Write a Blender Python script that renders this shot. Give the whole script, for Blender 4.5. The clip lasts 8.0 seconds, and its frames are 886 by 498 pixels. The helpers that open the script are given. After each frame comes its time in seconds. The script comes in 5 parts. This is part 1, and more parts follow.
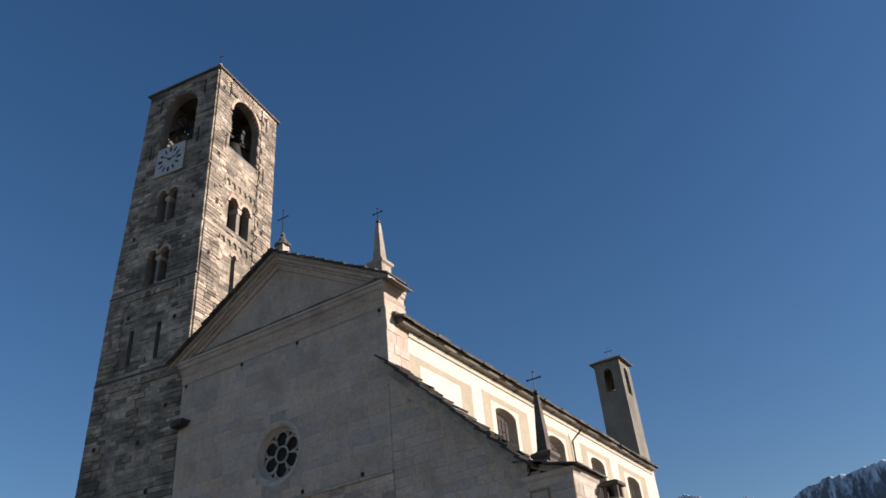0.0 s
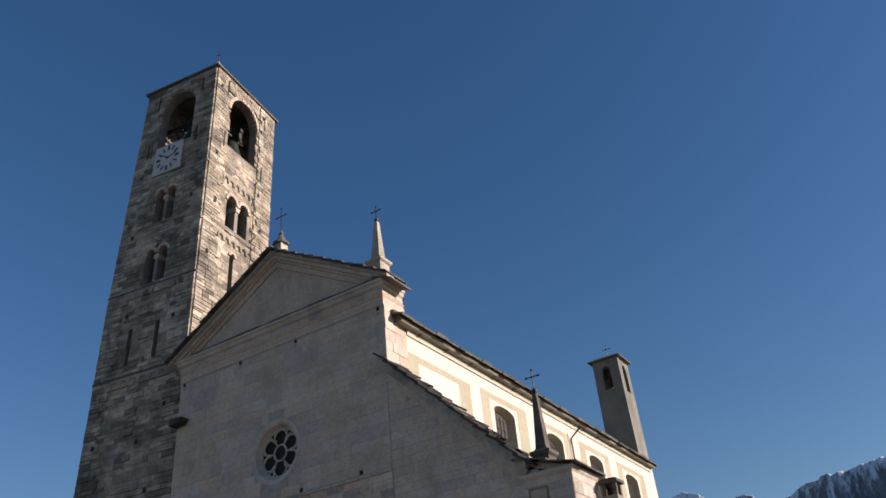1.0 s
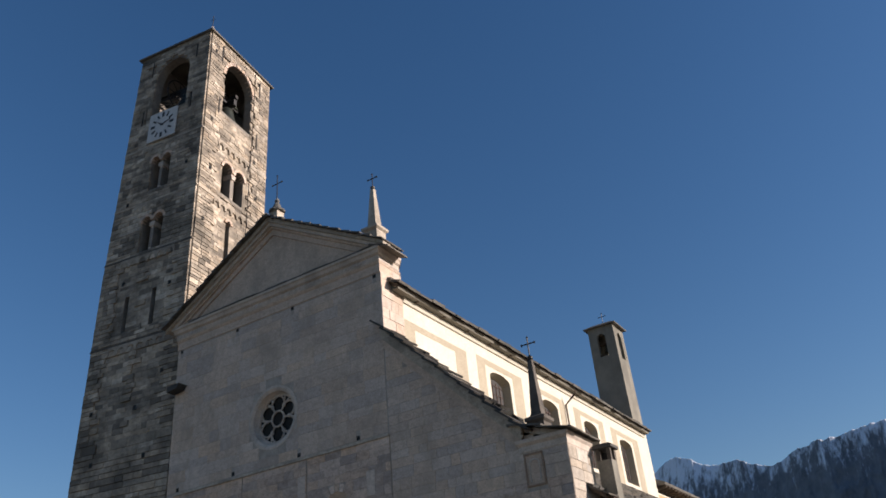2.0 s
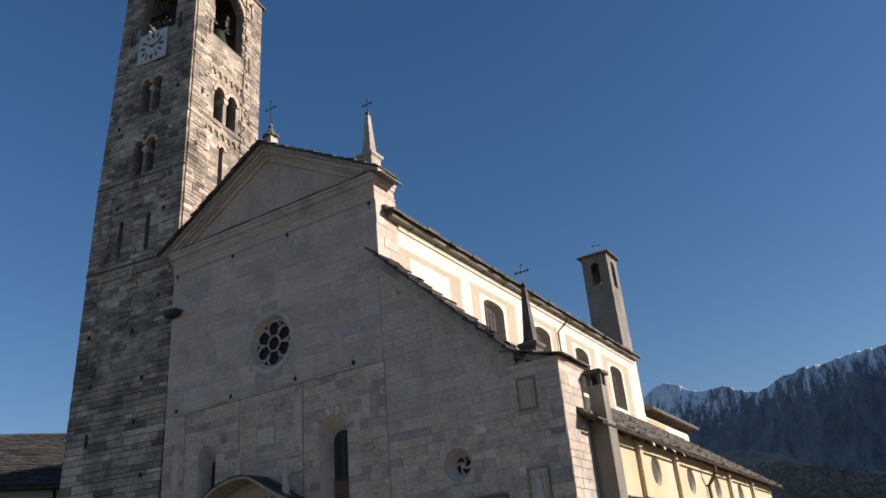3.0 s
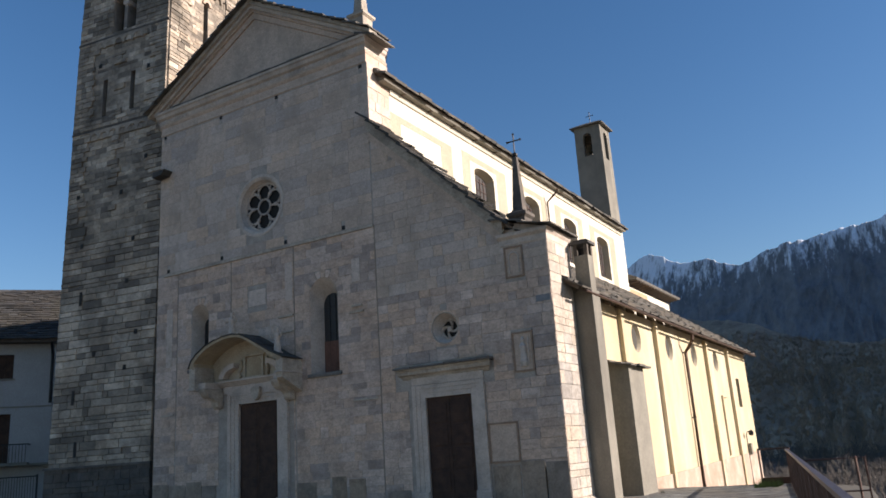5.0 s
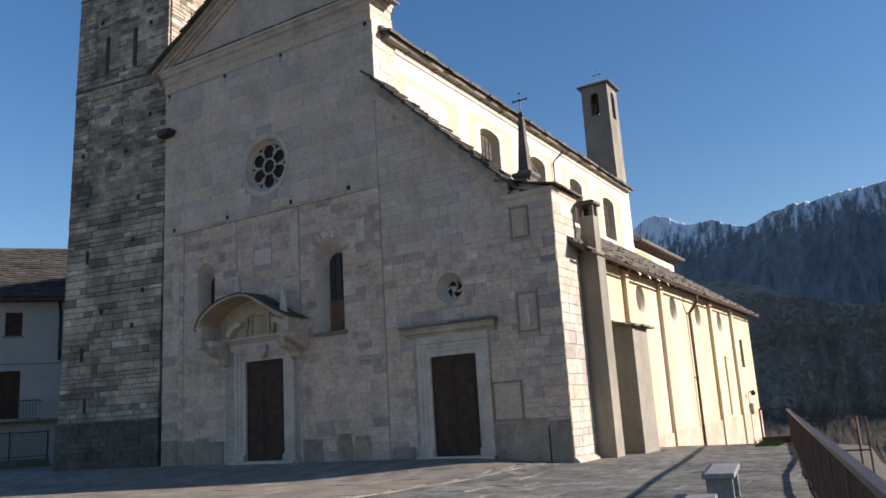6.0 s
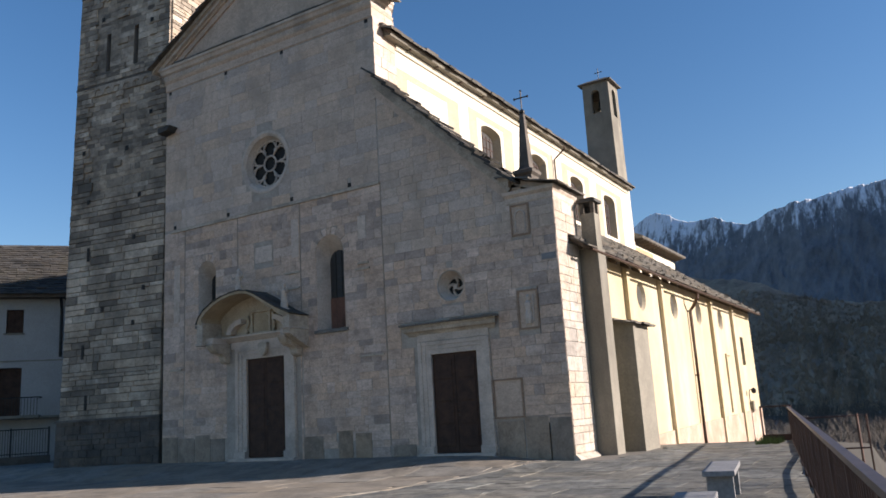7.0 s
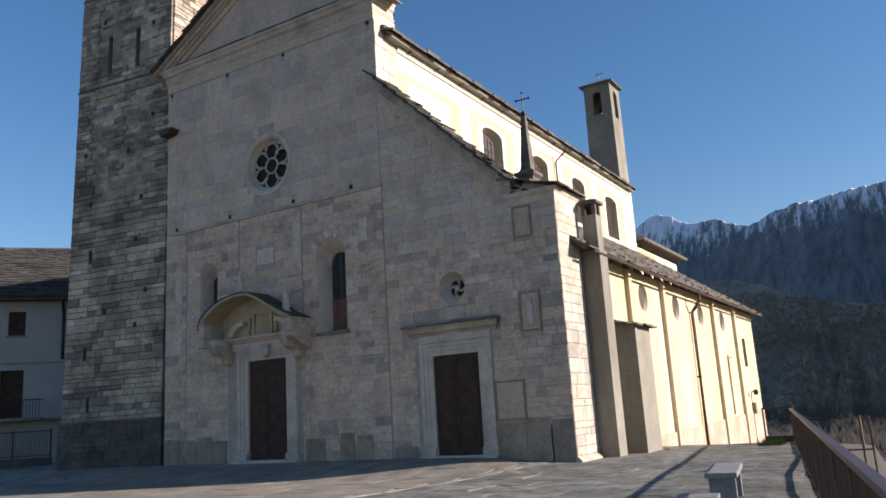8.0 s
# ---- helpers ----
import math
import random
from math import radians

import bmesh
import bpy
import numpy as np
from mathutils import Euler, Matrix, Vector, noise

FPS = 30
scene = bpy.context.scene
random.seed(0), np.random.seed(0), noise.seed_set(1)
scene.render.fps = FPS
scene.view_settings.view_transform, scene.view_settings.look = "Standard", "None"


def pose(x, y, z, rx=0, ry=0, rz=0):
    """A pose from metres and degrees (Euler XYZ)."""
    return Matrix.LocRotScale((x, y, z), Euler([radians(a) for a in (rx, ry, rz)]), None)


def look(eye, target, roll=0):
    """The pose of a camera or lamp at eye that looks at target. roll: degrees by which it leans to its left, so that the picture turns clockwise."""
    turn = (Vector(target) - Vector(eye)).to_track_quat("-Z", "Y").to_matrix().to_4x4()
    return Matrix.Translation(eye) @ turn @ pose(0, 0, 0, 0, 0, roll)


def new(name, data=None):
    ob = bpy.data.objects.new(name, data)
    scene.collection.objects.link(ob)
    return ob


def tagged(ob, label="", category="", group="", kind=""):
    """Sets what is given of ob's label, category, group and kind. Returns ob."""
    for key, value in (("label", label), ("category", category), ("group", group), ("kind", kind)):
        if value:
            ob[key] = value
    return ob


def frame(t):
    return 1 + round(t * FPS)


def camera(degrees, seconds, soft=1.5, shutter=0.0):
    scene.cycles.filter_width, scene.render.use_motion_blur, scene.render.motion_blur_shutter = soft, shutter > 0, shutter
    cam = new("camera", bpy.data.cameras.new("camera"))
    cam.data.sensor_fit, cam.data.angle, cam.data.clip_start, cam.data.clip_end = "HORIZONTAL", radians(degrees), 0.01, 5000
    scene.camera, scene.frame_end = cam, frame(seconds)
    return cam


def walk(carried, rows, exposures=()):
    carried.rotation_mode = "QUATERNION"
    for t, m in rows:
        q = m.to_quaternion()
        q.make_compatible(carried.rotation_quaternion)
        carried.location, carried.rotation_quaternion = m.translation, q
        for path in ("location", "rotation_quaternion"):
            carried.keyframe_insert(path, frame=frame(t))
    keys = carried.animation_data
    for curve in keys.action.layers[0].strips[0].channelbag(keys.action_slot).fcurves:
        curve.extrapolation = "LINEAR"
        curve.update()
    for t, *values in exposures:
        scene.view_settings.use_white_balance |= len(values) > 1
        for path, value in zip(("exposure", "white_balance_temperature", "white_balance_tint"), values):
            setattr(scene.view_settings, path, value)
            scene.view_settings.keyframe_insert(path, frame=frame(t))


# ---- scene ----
import itertools
# ---- the camera and its walk: a tripod on the church square, tilting down ----
cam = camera(58.57, 8.0, soft=1.7)
EYE = Vector((8.71, -21.106, 1.25))


def aim(yaw, pitch, roll):
    y, p = radians(yaw), radians(pitch)
    way = Vector((-math.sin(y) * math.cos(p), math.cos(y) * math.cos(p), math.sin(p)))
    return look(EYE, EYE + way * 10, roll)


TILT = [(0.0, 30.11, 32.07, -5.63), (0.5, 30.04, 32.13, -5.61), (1.0, 29.99, 31.93, -5.77), (1.2, 29.98, 31.85, -5.76),
        (2.3, 29.95, 28.2, -5.65), (2.5, 29.95, 27.21, -5.57), (3.0, 30.1, 24.32, -5.19), (3.5, 30.12, 21.81, -4.7),
        (4.0, 30.1, 19.2, -4.29), (4.5, 30.1, 16.94, -3.89), (5.0, 30.16, 14.73, -3.84), (5.2, 30.22, 13.87, -3.8),
        (6.3, 30.84, 11.66, -3.42), (6.5, 30.85, 11.64, -3.41), (7.0, 30.8, 11.69, -3.42), (7.5, 30.82, 11.79, -3.44), (8.0, 30.91, 11.83, -3.48)]
walk(cam, [(t, aim(y, p, r)) for t, y, p, r in TILT], exposures=[(0.0, 0.42, 6750, 22), (1.2, 0.42, 6750, 22), (2.4, 0.44, 6750, 22), (3.0, 0.48, 6750, 22), (3.5, 0.58, 6750, 22), (5.2, 0.85, 6750, 22), (6.5, 0.97, 6750, 22), (8.0, 0.97, 6750, 22)])

# ---- light: a low clear winter sun that grazes past the front ----
SUN_E, SUN_A = radians(20.6), radians(23)
TO_SUN = Vector((math.cos(SUN_A) * math.cos(SUN_E), math.sin(SUN_A) * math.cos(SUN_E), math.sin(SUN_E)))
world = bpy.data.worlds.new("sky")
scene.world = world
world.use_nodes = True
wn = world.node_tree
sky = wn.nodes.new("ShaderNodeTexSky")
sky.sky_type = "NISHITA"
sky.sun_disc = False
sky.sun_elevation = SUN_E
sky.sun_rotation = math.atan2(TO_SUN.x, TO_SUN.y)
sky.altitude, sky.air_density, sky.dust_density, sky.ozone_density = 600, 1.22, 0.6, 3.3
deep = wn.nodes.new("ShaderNodeHueSaturation")
deep.inputs["Saturation"].default_value = 1.23
wn.links.new(sky.outputs[0], deep.inputs["Color"])
wn.links.new(deep.outputs[0], wn.nodes["Background"].inputs[0])
wn.nodes["Background"].inputs[1].default_value = 0.075
sun = new("sun", bpy.data.lights.new("sun", "SUN"))
sun.data.energy, sun.data.angle, sun.data.color = 5.0, radians(0.53), (1.0, 0.965, 0.87)
sun.matrix_world = look(TO_SUN * 100, (0, 0, 0))


# ---- materials ----
def ramp(nt, src, stops):
    r = nt.nodes.new("ShaderNodeValToRGB")
    while len(r.color_ramp.elements) < len(stops):
        r.color_ramp.elements.new(0.5)
    for e, (pos, c) in zip(r.color_ramp.elements, stops):
        e.position, e.color = pos, (*c, 1)
    nt.links.new(src, r.inputs[0])
    return r.outputs[0]


def mixed(nt, kind, fac, a, b):
    m = nt.nodes.new("ShaderNodeMix")
    m.data_type, m.blend_type = "RGBA", kind
    for sock, v in ((m.inputs[0], fac), (m.inputs[6], a), (m.inputs[7], b)):
        if isinstance(v, (int, float)):
            sock.default_value = v
        elif isinstance(v, tuple):
            sock.default_value = (*v, 1)
        else:
            nt.links.new(v, sock)
    return m.outputs[2]


def grain(nt, scale, detail=6, rough=0.6, stretch=(1, 1, 1)):
    tc = nt.nodes.new("ShaderNodeNewGeometry")
    mp = nt.nodes.new("ShaderNodeMapping")
    mp.inputs["Scale"].default_value = stretch
    n = nt.nodes.new("ShaderNodeTexNoise")
    n.inputs["Scale"].default_value, n.inputs["Detail"].default_value, n.inputs["Roughness"].default_value = scale, detail, rough
    nt.links.new(tc.outputs["Position"], mp.inputs[0])
    nt.links.new(mp.outputs[0], n.inputs[0])
    return n.outputs[0]


def surface(name, dark, light, scale=1.5, rough=0.85, fine=18, bump=0.3, depth=0.02, stain=None, stain_amount=0.5, stain_stretch=(1, 1, 1),
            stain_scale=0.5, pieces="", spread=0.35, metal=0.0, tints=None, stain_lo=0.5, stretch=(1, 1, 1), mottle=0.0):
    """A rough mineral surface: broad patches, grain, stains, relief; pieces ('object' or 'island') vary in tone."""
    m = bpy.data.materials.new(name)
    m.use_nodes = True
    nt = m.node_tree
    b = nt.nodes["Principled BSDF"]
    col = ramp(nt, grain(nt, scale, 8, 0.65, stretch), [(0.32, dark), (0.68, light)])
    speck = ramp(nt, grain(nt, fine, 4, 0.7, stretch), [(0.3, (0.72, 0.72, 0.72)), (0.7, (1.15, 1.15, 1.15))])
    col = mixed(nt, "MULTIPLY", 0.8, col, speck)
    if mottle:
        col = mixed(nt, "MULTIPLY", mottle, col, ramp(nt, grain(nt, 4.5, 6, 0.75, (1, 1, 1.5)), [(0.34, (0.55, 0.53, 0.5)), (0.5, (0.97, 0.96, 0.95)), (0.68, (1.22, 1.2, 1.17))]))
    if pieces:
        if pieces == "object":
            r = nt.nodes.new("ShaderNodeObjectInfo").outputs["Random"]
        else:
            r = nt.nodes.new("ShaderNodeNewGeometry").outputs["Random Per Island"]
        lo, hi = 1 - spread, 1 + spread * 0.55
        stops = tints or [(0.0, (lo * 0.98, lo * 1.0, lo * 1.04)), (0.14, (0.83, 0.84, 0.86)), (0.3, (0.98, 0.91, 0.84)), (0.5, (1.02, 1.0, 0.98)), (0.72, (1.08, 0.98, 0.87)), (0.85, (0.96, 0.97, 0.99)), (1.0, (hi, hi, hi))]
        col = mixed(nt, "MULTIPLY", 1.0, col, ramp(nt, r, stops))
    if stain:
        f = ramp(nt, grain(nt, stain_scale, 8, 0.7, stain_stretch), [(stain_lo, (0, 0, 0)), (stain_lo + 0.18, (stain_amount,) * 3)])
        col = mixed(nt, "MIX", f, col, stain)
    nt.links.new(col, b.inputs["Base Color"])
    b.inputs["Roughness"].default_value, b.inputs["Metallic"].default_value = rough, metal
    bp = nt.nodes.new("ShaderNodeBump")
    bp.inputs["Strength"].default_value, bp.inputs["Distance"].default_value = bump, depth
    nt.links.new(grain(nt, fine * 0.6, 8, 0.7), bp.inputs["Height"])
    nt.links.new(bp.outputs[0], b.inputs["Normal"])
    return m


def glassy(name, color, rough=0.5):
    m = bpy.data.materials.new(name)
    m.use_nodes = True
    b = m.node_tree.nodes["Principled BSDF"]
    nt = m.node_tree
    nt.links.new(ramp(nt, grain(nt, 2.5), [(0.3, tuple(c * 0.7 for c in color)), (0.7, color)]), b.inputs["Base Color"])
    b.inputs["Roughness"].default_value = rough
    return m


ashlar_object = surface("pale_ashlar_single", (0.48, 0.365, 0.29), (0.68, 0.535, 0.435), 1.4, pieces="object", spread=0.36, stain=(0.26, 0.195, 0.145), stain_amount=0.65, stain_stretch=(1, 1, 1.2), stain_scale=1.3, stain_lo=0.52, bump=0.7, depth=0.03, mottle=0.6)
ashlar_island = surface("pale_ashlar", (0.48, 0.365, 0.29), (0.68, 0.535, 0.435), 1.4, pieces="island", spread=0.36, stain=(0.26, 0.195, 0.145), stain_amount=0.65, stain_stretch=(1, 1, 1.2), stain_scale=1.3, stain_lo=0.52, bump=0.7, depth=0.03, mottle=0.6)
upper_stone = surface("smooth_pale_stone", (0.5, 0.4, 0.325), (0.65, 0.535, 0.445), 0.6, pieces="island", spread=0.12, stain=(0.36, 0.285, 0.215), stain_amount=0.75, stain_scale=0.9, stain_stretch=(1, 1, 0.6), stain_lo=0.48, mottle=0.45)
corner_stone = surface("white_corner_stone", (0.36, 0.32, 0.27), (0.54, 0.49, 0.42), 0.9, pieces="island", spread=0.3, stain=(0.22, 0.19, 0.155), stain_amount=0.7, stain_scale=1.2, stain_lo=0.5, bump=0.6, depth=0.03, mottle=0.6)
carved_stone = surface("carved_stone", (0.45, 0.37, 0.3), (0.62, 0.52, 0.43), 1.6, bump=0.5, stain=(0.2, 0.19, 0.17), stain_amount=0.5, stain_scale=0.9)
cornice_stone = surface("weathered_cornice_stone", (0.38, 0.32, 0.25), (0.54, 0.465, 0.375), 1.1, stain=(0.16, 0.145, 0.12), stain_amount=0.7, stain_scale=0.7, mottle=0.6)
dirty_stone = surface("damp_dark_stone", (0.05, 0.045, 0.04), (0.15, 0.134, 0.115), 1.2, pieces="island", stain=(0.08, 0.077, 0.07), stain_amount=0.7, mottle=0.75)
mortar = surface("mortar", (0.29, 0.245, 0.2), (0.47, 0.41, 0.345), 2.0)
tower_stone = surface("rough_tower_stone", (0.26, 0.22, 0.178), (0.55, 0.48, 0.4), 1.0, pieces="island", spread=0.5, bump=0.6, stain=(0.085, 0.072, 0.055), stain_amount=0.85, stain_scale=0.35, stain_lo=0.47, mottle=0.75,
                      tints=[(0.0, (0.36, 0.35, 0.34)), (0.2, (0.72, 0.69, 0.64)), (0.5, (1, 0.98, 0.93)), (0.75, (1.08, 0.99, 0.87)), (1.0, (1.45, 1.43, 1.38))])
tower_mortar = surface("old_mortar", (0.17, 0.145, 0.12), (0.28, 0.245, 0.205), 2.0)
slate = surface("grey_stone_slab", (0.09, 0.085, 0.076), (0.2, 0.186, 0.162), 1.4, pieces="island", spread=0.45, stain=(0.07, 0.07, 0.055), stain_amount=0.6, bump=0.5)
cream = surface("cream_plaster", (0.46, 0.37, 0.22), (0.56, 0.465, 0.305), 0.5, stain=(0.62, 0.55, 0.44), stain_amount=0.5, stain_stretch=(1, 1, 0.25), bump=0.12)
white_band = surface("white_plaster", (0.62, 0.56, 0.445), (0.70, 0.64, 0.52), 0.8, stain=(0.55, 0.5, 0.42), stain_amount=0.4, bump=0.1)
beige_field = surface("beige_plaster", (0.37, 0.31, 0.22), (0.45, 0.385, 0.28), 0.8, stain=(0.4, 0.34, 0.25), stain_amount=0.5, bump=0.1)
ochre = surface("ochre_pilaster_plaster", (0.50, 0.38, 0.2), (0.62, 0.48, 0.28), 0.8, stain=(0.4, 0.33, 0.23), bump=0.1)
plinth_plaster = surface("rosy_plinth_plaster", (0.37, 0.245, 0.17), (0.47, 0.35, 0.265), 0.7, stain=(0.52, 0.47, 0.39), stain_amount=0.8, stain_scale=0.8)
grey_render = surface("grey_render", (0.17, 0.155, 0.122), (0.27, 0.248, 0.198), 0.7, stain=(0.095, 0.088, 0.07), stain_amount=0.6, stain_stretch=(1, 1, 0.2))
concrete = surface("bench_concrete", (0.19, 0.19, 0.19), (0.28, 0.28, 0.275), 3.0, stain=(0.13, 0.13, 0.13))
dark_wood = surface("dark_door_wood", (0.03, 0.014, 0.008), (0.075, 0.036, 0.02), 3.0, 0.85, 30, 0.2, 0.006)
beam_wood = surface("roof_beam_wood", (0.07, 0.052, 0.038), (0.14, 0.105, 0.075), 2.0)
# near-black colour for the shade inside holes, slits and recesses; also for panes
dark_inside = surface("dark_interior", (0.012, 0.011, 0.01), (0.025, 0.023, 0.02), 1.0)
window_glass = glassy("dusty_window_glass", (0.018, 0.014, 0.012))
oval_pane = surface("dusty_grey_pane", (0.03, 0.028, 0.022), (0.06, 0.055, 0.042), 2.0, 0.5)
rust = surface("rusty_painted_iron", (0.06, 0.03, 0.022), (0.12, 0.06, 0.04), 4.0, 0.6, 40, 0.2, 0.004, metal=0.3)
rail_top = surface("worn_rail_iron", (0.06, 0.042, 0.038), (0.11, 0.08, 0.072), 4.0, 0.45, 40, 0.2, 0.004, metal=0.4)
iron = surface("dark_iron", (0.02, 0.02, 0.02), (0.045, 0.042, 0.04), 5.0, 0.5, 40, 0.1, 0.003, metal=0.6)
copper_pipe = surface("brown_downpipe_metal", (0.06, 0.035, 0.022), (0.1, 0.06, 0.04), 4.0, 0.5, 40, 0.1, 0.003, metal=0.5)
bronze = surface("bell_bronze", (0.035, 0.04, 0.032), (0.07, 0.075, 0.06), 3.0, 0.45, 30, 0.1, 0.004, metal=0.7)
clock_paint = surface("clock_face_paint", (0.52, 0.5, 0.47), (0.6, 0.58, 0.55), 2.0, 0.6, 20, 0.05, 0.004)
black_paint = surface("black_paint", (0.015, 0.015, 0.015), (0.03, 0.03, 0.03), 4.0, 0.6)
terracotta = surface("red_panel_paint", (0.12, 0.055, 0.036), (0.2, 0.095, 0.062), 2.0)
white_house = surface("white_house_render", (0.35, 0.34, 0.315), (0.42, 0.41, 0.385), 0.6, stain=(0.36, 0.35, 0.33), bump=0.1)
ground_dirt = surface("stony_ground", (0.12, 0.108, 0.09), (0.2, 0.183, 0.155), 0.7, stain=(0.08, 0.08, 0.06), bump=0.6)
# very dark colours stand in for the shade lying over the valley
meadow = surface("valley_ground", (0.02, 0.018, 0.013), (0.045, 0.038, 0.027), 0.02, fine=0.3, stain=(0.016, 0.018, 0.012), stain_scale=0.01)
twig = surface("bare_twigs", (0.07, 0.06, 0.05), (0.14, 0.12, 0.10), 0.3, pieces="island", fine=2)
grass_blade = surface("grass_blades", (0.06, 0.10, 0.02), (0.12, 0.17, 0.04), 3.0, pieces="island")


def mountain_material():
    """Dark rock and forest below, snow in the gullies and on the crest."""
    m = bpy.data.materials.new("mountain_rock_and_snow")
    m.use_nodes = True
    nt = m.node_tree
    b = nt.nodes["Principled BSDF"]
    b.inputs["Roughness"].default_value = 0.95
    # the rock's blue-grey cast carries some of the distance haze
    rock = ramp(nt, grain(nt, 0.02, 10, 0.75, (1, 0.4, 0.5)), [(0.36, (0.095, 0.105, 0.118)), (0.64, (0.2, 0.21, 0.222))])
    geo = nt.nodes.new("ShaderNodeNewGeometry")
    sep = nt.nodes.new("ShaderNodeSeparateXYZ")
    nt.links.new(geo.outputs["Position"], sep.inputs[0])
    hi = nt.nodes.new("ShaderNodeMapRange")
    hi.inputs[1].default_value, hi.inputs[2].default_value = 480, 800
    hi.inputs[3].default_value, hi.inputs[4].default_value = -0.14, 0.17
    nt.links.new(sep.outputs[2], hi.inputs[0])
    add = nt.nodes.new("ShaderNodeMath")
    nt.links.new(grain(nt, 0.022, 10, 0.78, (1.6, 0.35, 0.32)), add.inputs[0])
    nt.links.new(hi.outputs[0], add.inputs[1])
    snow = ramp(nt, add.outputs[0], [(0.53, (0, 0, 0)), (0.65, (1, 1, 1))])
    nt.links.new(mixed(nt, "MIX", snow, rock, (0.72, 0.76, 0.82)), b.inputs["Base Color"])
    return m


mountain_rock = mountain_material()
hill_wood = surface("winter_wood_slope", (0.24, 0.15, 0.09), (0.46, 0.3, 0.18), 0.03, fine=0.12, stain=(0.15, 0.095, 0.058), stain_scale=0.01, stain_amount=0.7, stain_stretch=(1, 0.25, 1), bump=0.0, depth=1, stretch=(1, 0.25, 1))


# ---- builders ----
def thing(name, label, category, group="", kind="", at=(0, 0, 0)):
    ob = new(name)
    ob.location = at
    ob.empty_display_size = 0.3
    return tagged(ob, label, category, group, kind)


def part(name, bm, material, parent=None, label="", kind="", smooth=False):
    me = bpy.data.meshes.new(name)
    bm.normal_update()
    if smooth:
        for f in bm.faces:
            f.smooth = True
    bm.to_mesh(me)
    bm.free()
    me.materials.append(material)
    ob = new(name, me)
    if parent:
        ob.parent = parent
        ob.matrix_parent_inverse = Matrix.Translation(-parent.location)
    return tagged(ob, label, kind=kind)


def box(bm, x0, x1, y0, y1, z0, z1, bevel=0.0):
    vs = [bm.verts.new((x, y, z)) for z in (z0, z1) for y in (y0, y1) for x in (x0, x1)]
    fs = [bm.faces.new([vs[i] for i in q]) for q in ((0, 2, 3, 1), (4, 5, 7, 6), (0, 1, 5, 4), (2, 6, 7, 3), (0, 4, 6, 2), (1, 3, 7, 5))]
    if bevel:
        bmesh.ops.bevel(bm, geom=list({e for f in fs for e in f.edges}), offset=bevel, segments=2, affect="EDGES", profile=0.6)
    return bm


def boxes(*rows, bevel=0.0):
    bm = bmesh.new()
    for r in rows:
        box(bm, *r, bevel=bevel)
    return bm


def prism(outline, y0, y1, bm=None, axis="y"):
    """Extrudes an outline of (a, z) from y0 to y1; axis 'x': the outline is (y, z) and runs along x."""
    bm = bm or bmesh.new()
    put = (lambda a, z, d: (a, d, z)) if axis == "y" else (lambda a, z, d: (d, a, z))
    f = [bm.verts.new(put(a, z, y0)) for a, z in outline]
    g = [bm.verts.new(put(a, z, y1)) for a, z in outline]
    bm.faces.new(f), bm.faces.new(g[::-1])
    for i in range(len(f)):
        j = (i + 1) % len(f)
        bm.faces.new((f[j], f[i], g[i], g[j]))
    bmesh.ops.recalc_face_normals(bm, faces=bm.faces)
    return bm


def pierced(outline, holes, y0, y1, axis="y"):
    """A wall with openings: an outline and holes of (a, z), extruded from y0 to y1."""
    bm = bmesh.new()
    put = (lambda a, z: (a, y0, z)) if axis == "y" else (lambda a, z: (y0, a, z))
    edges = []
    for loop in (outline, *holes):
        vs = [bm.verts.new(put(a, z)) for a, z in loop]
        edges += [bm.edges.new((vs[i], vs[(i + 1) % len(vs)])) for i in range(len(vs))]
    bmesh.ops.triangle_fill(bm, use_beauty=True, edges=edges)
    out = bmesh.ops.extrude_face_region(bm, geom=list(bm.faces))
    d = Vector((0, y1 - y0, 0)) if axis == "y" else Vector((y1 - y0, 0, 0))
    bmesh.ops.translate(bm, verts=[v for v in out["geom"] if isinstance(v, bmesh.types.BMVert)], vec=d)
    bmesh.ops.recalc_face_normals(bm, faces=bm.faces)
    return bm


def disc(cx, cz, r, n=36, sz=1.0):
    return [(cx + r * math.cos(2 * math.pi * i / n), cz + sz * r * math.sin(2 * math.pi * i / n)) for i in range(n)]


def arched(x0, x1, z0, z1, n=12, rise=None):
    """An opening with a round (or flatter) head whose crown is at z1."""
    r = (x1 - x0) / 2
    rise = r if rise is None else rise
    c = (x0 + x1) / 2
    return [(x0, z0), (x1, z0)] + [(c + r * math.cos(math.pi * i / n), z1 - rise + rise * math.sin(math.pi * i / n)) for i in range(n + 1)]


def band(outer, inner, y0, y1, bm=None, axis="y"):
    """A ring between two outlines with the same number of points: outer lies at y0, inner at y1 (a splay), closed behind."""
    bm = bm or bmesh.new()
    put = (lambda a, z, d: (a, d, z)) if axis == "y" else (lambda a, z, d: (d, a, z))
    o = [bm.verts.new(put(a, z, y0)) for a, z in outer]
    i_ = [bm.verts.new(put(a, z, y1)) for a, z in inner]
    for k in range(len(o)):
        j = (k + 1) % len(o)
        bm.faces.new((o[k], o[j], i_[j], i_[k]))
    bmesh.ops.recalc_face_normals(bm, faces=bm.faces)
    return bm


def tube(points, r, n=8, bm=None, closed=False):
    """A round bar along points."""
    bm = bm or bmesh.new()
    pts = [Vector(p) for p in points]
    rings = []
    for i, p in enumerate(pts):
        a = pts[(i - 1) % len(pts)] if (i or closed) else p
        b = pts[(i + 1) % len(pts)] if (i < len(pts) - 1 or closed) else p
        q = (b - a).to_track_quat("Z", "Y")
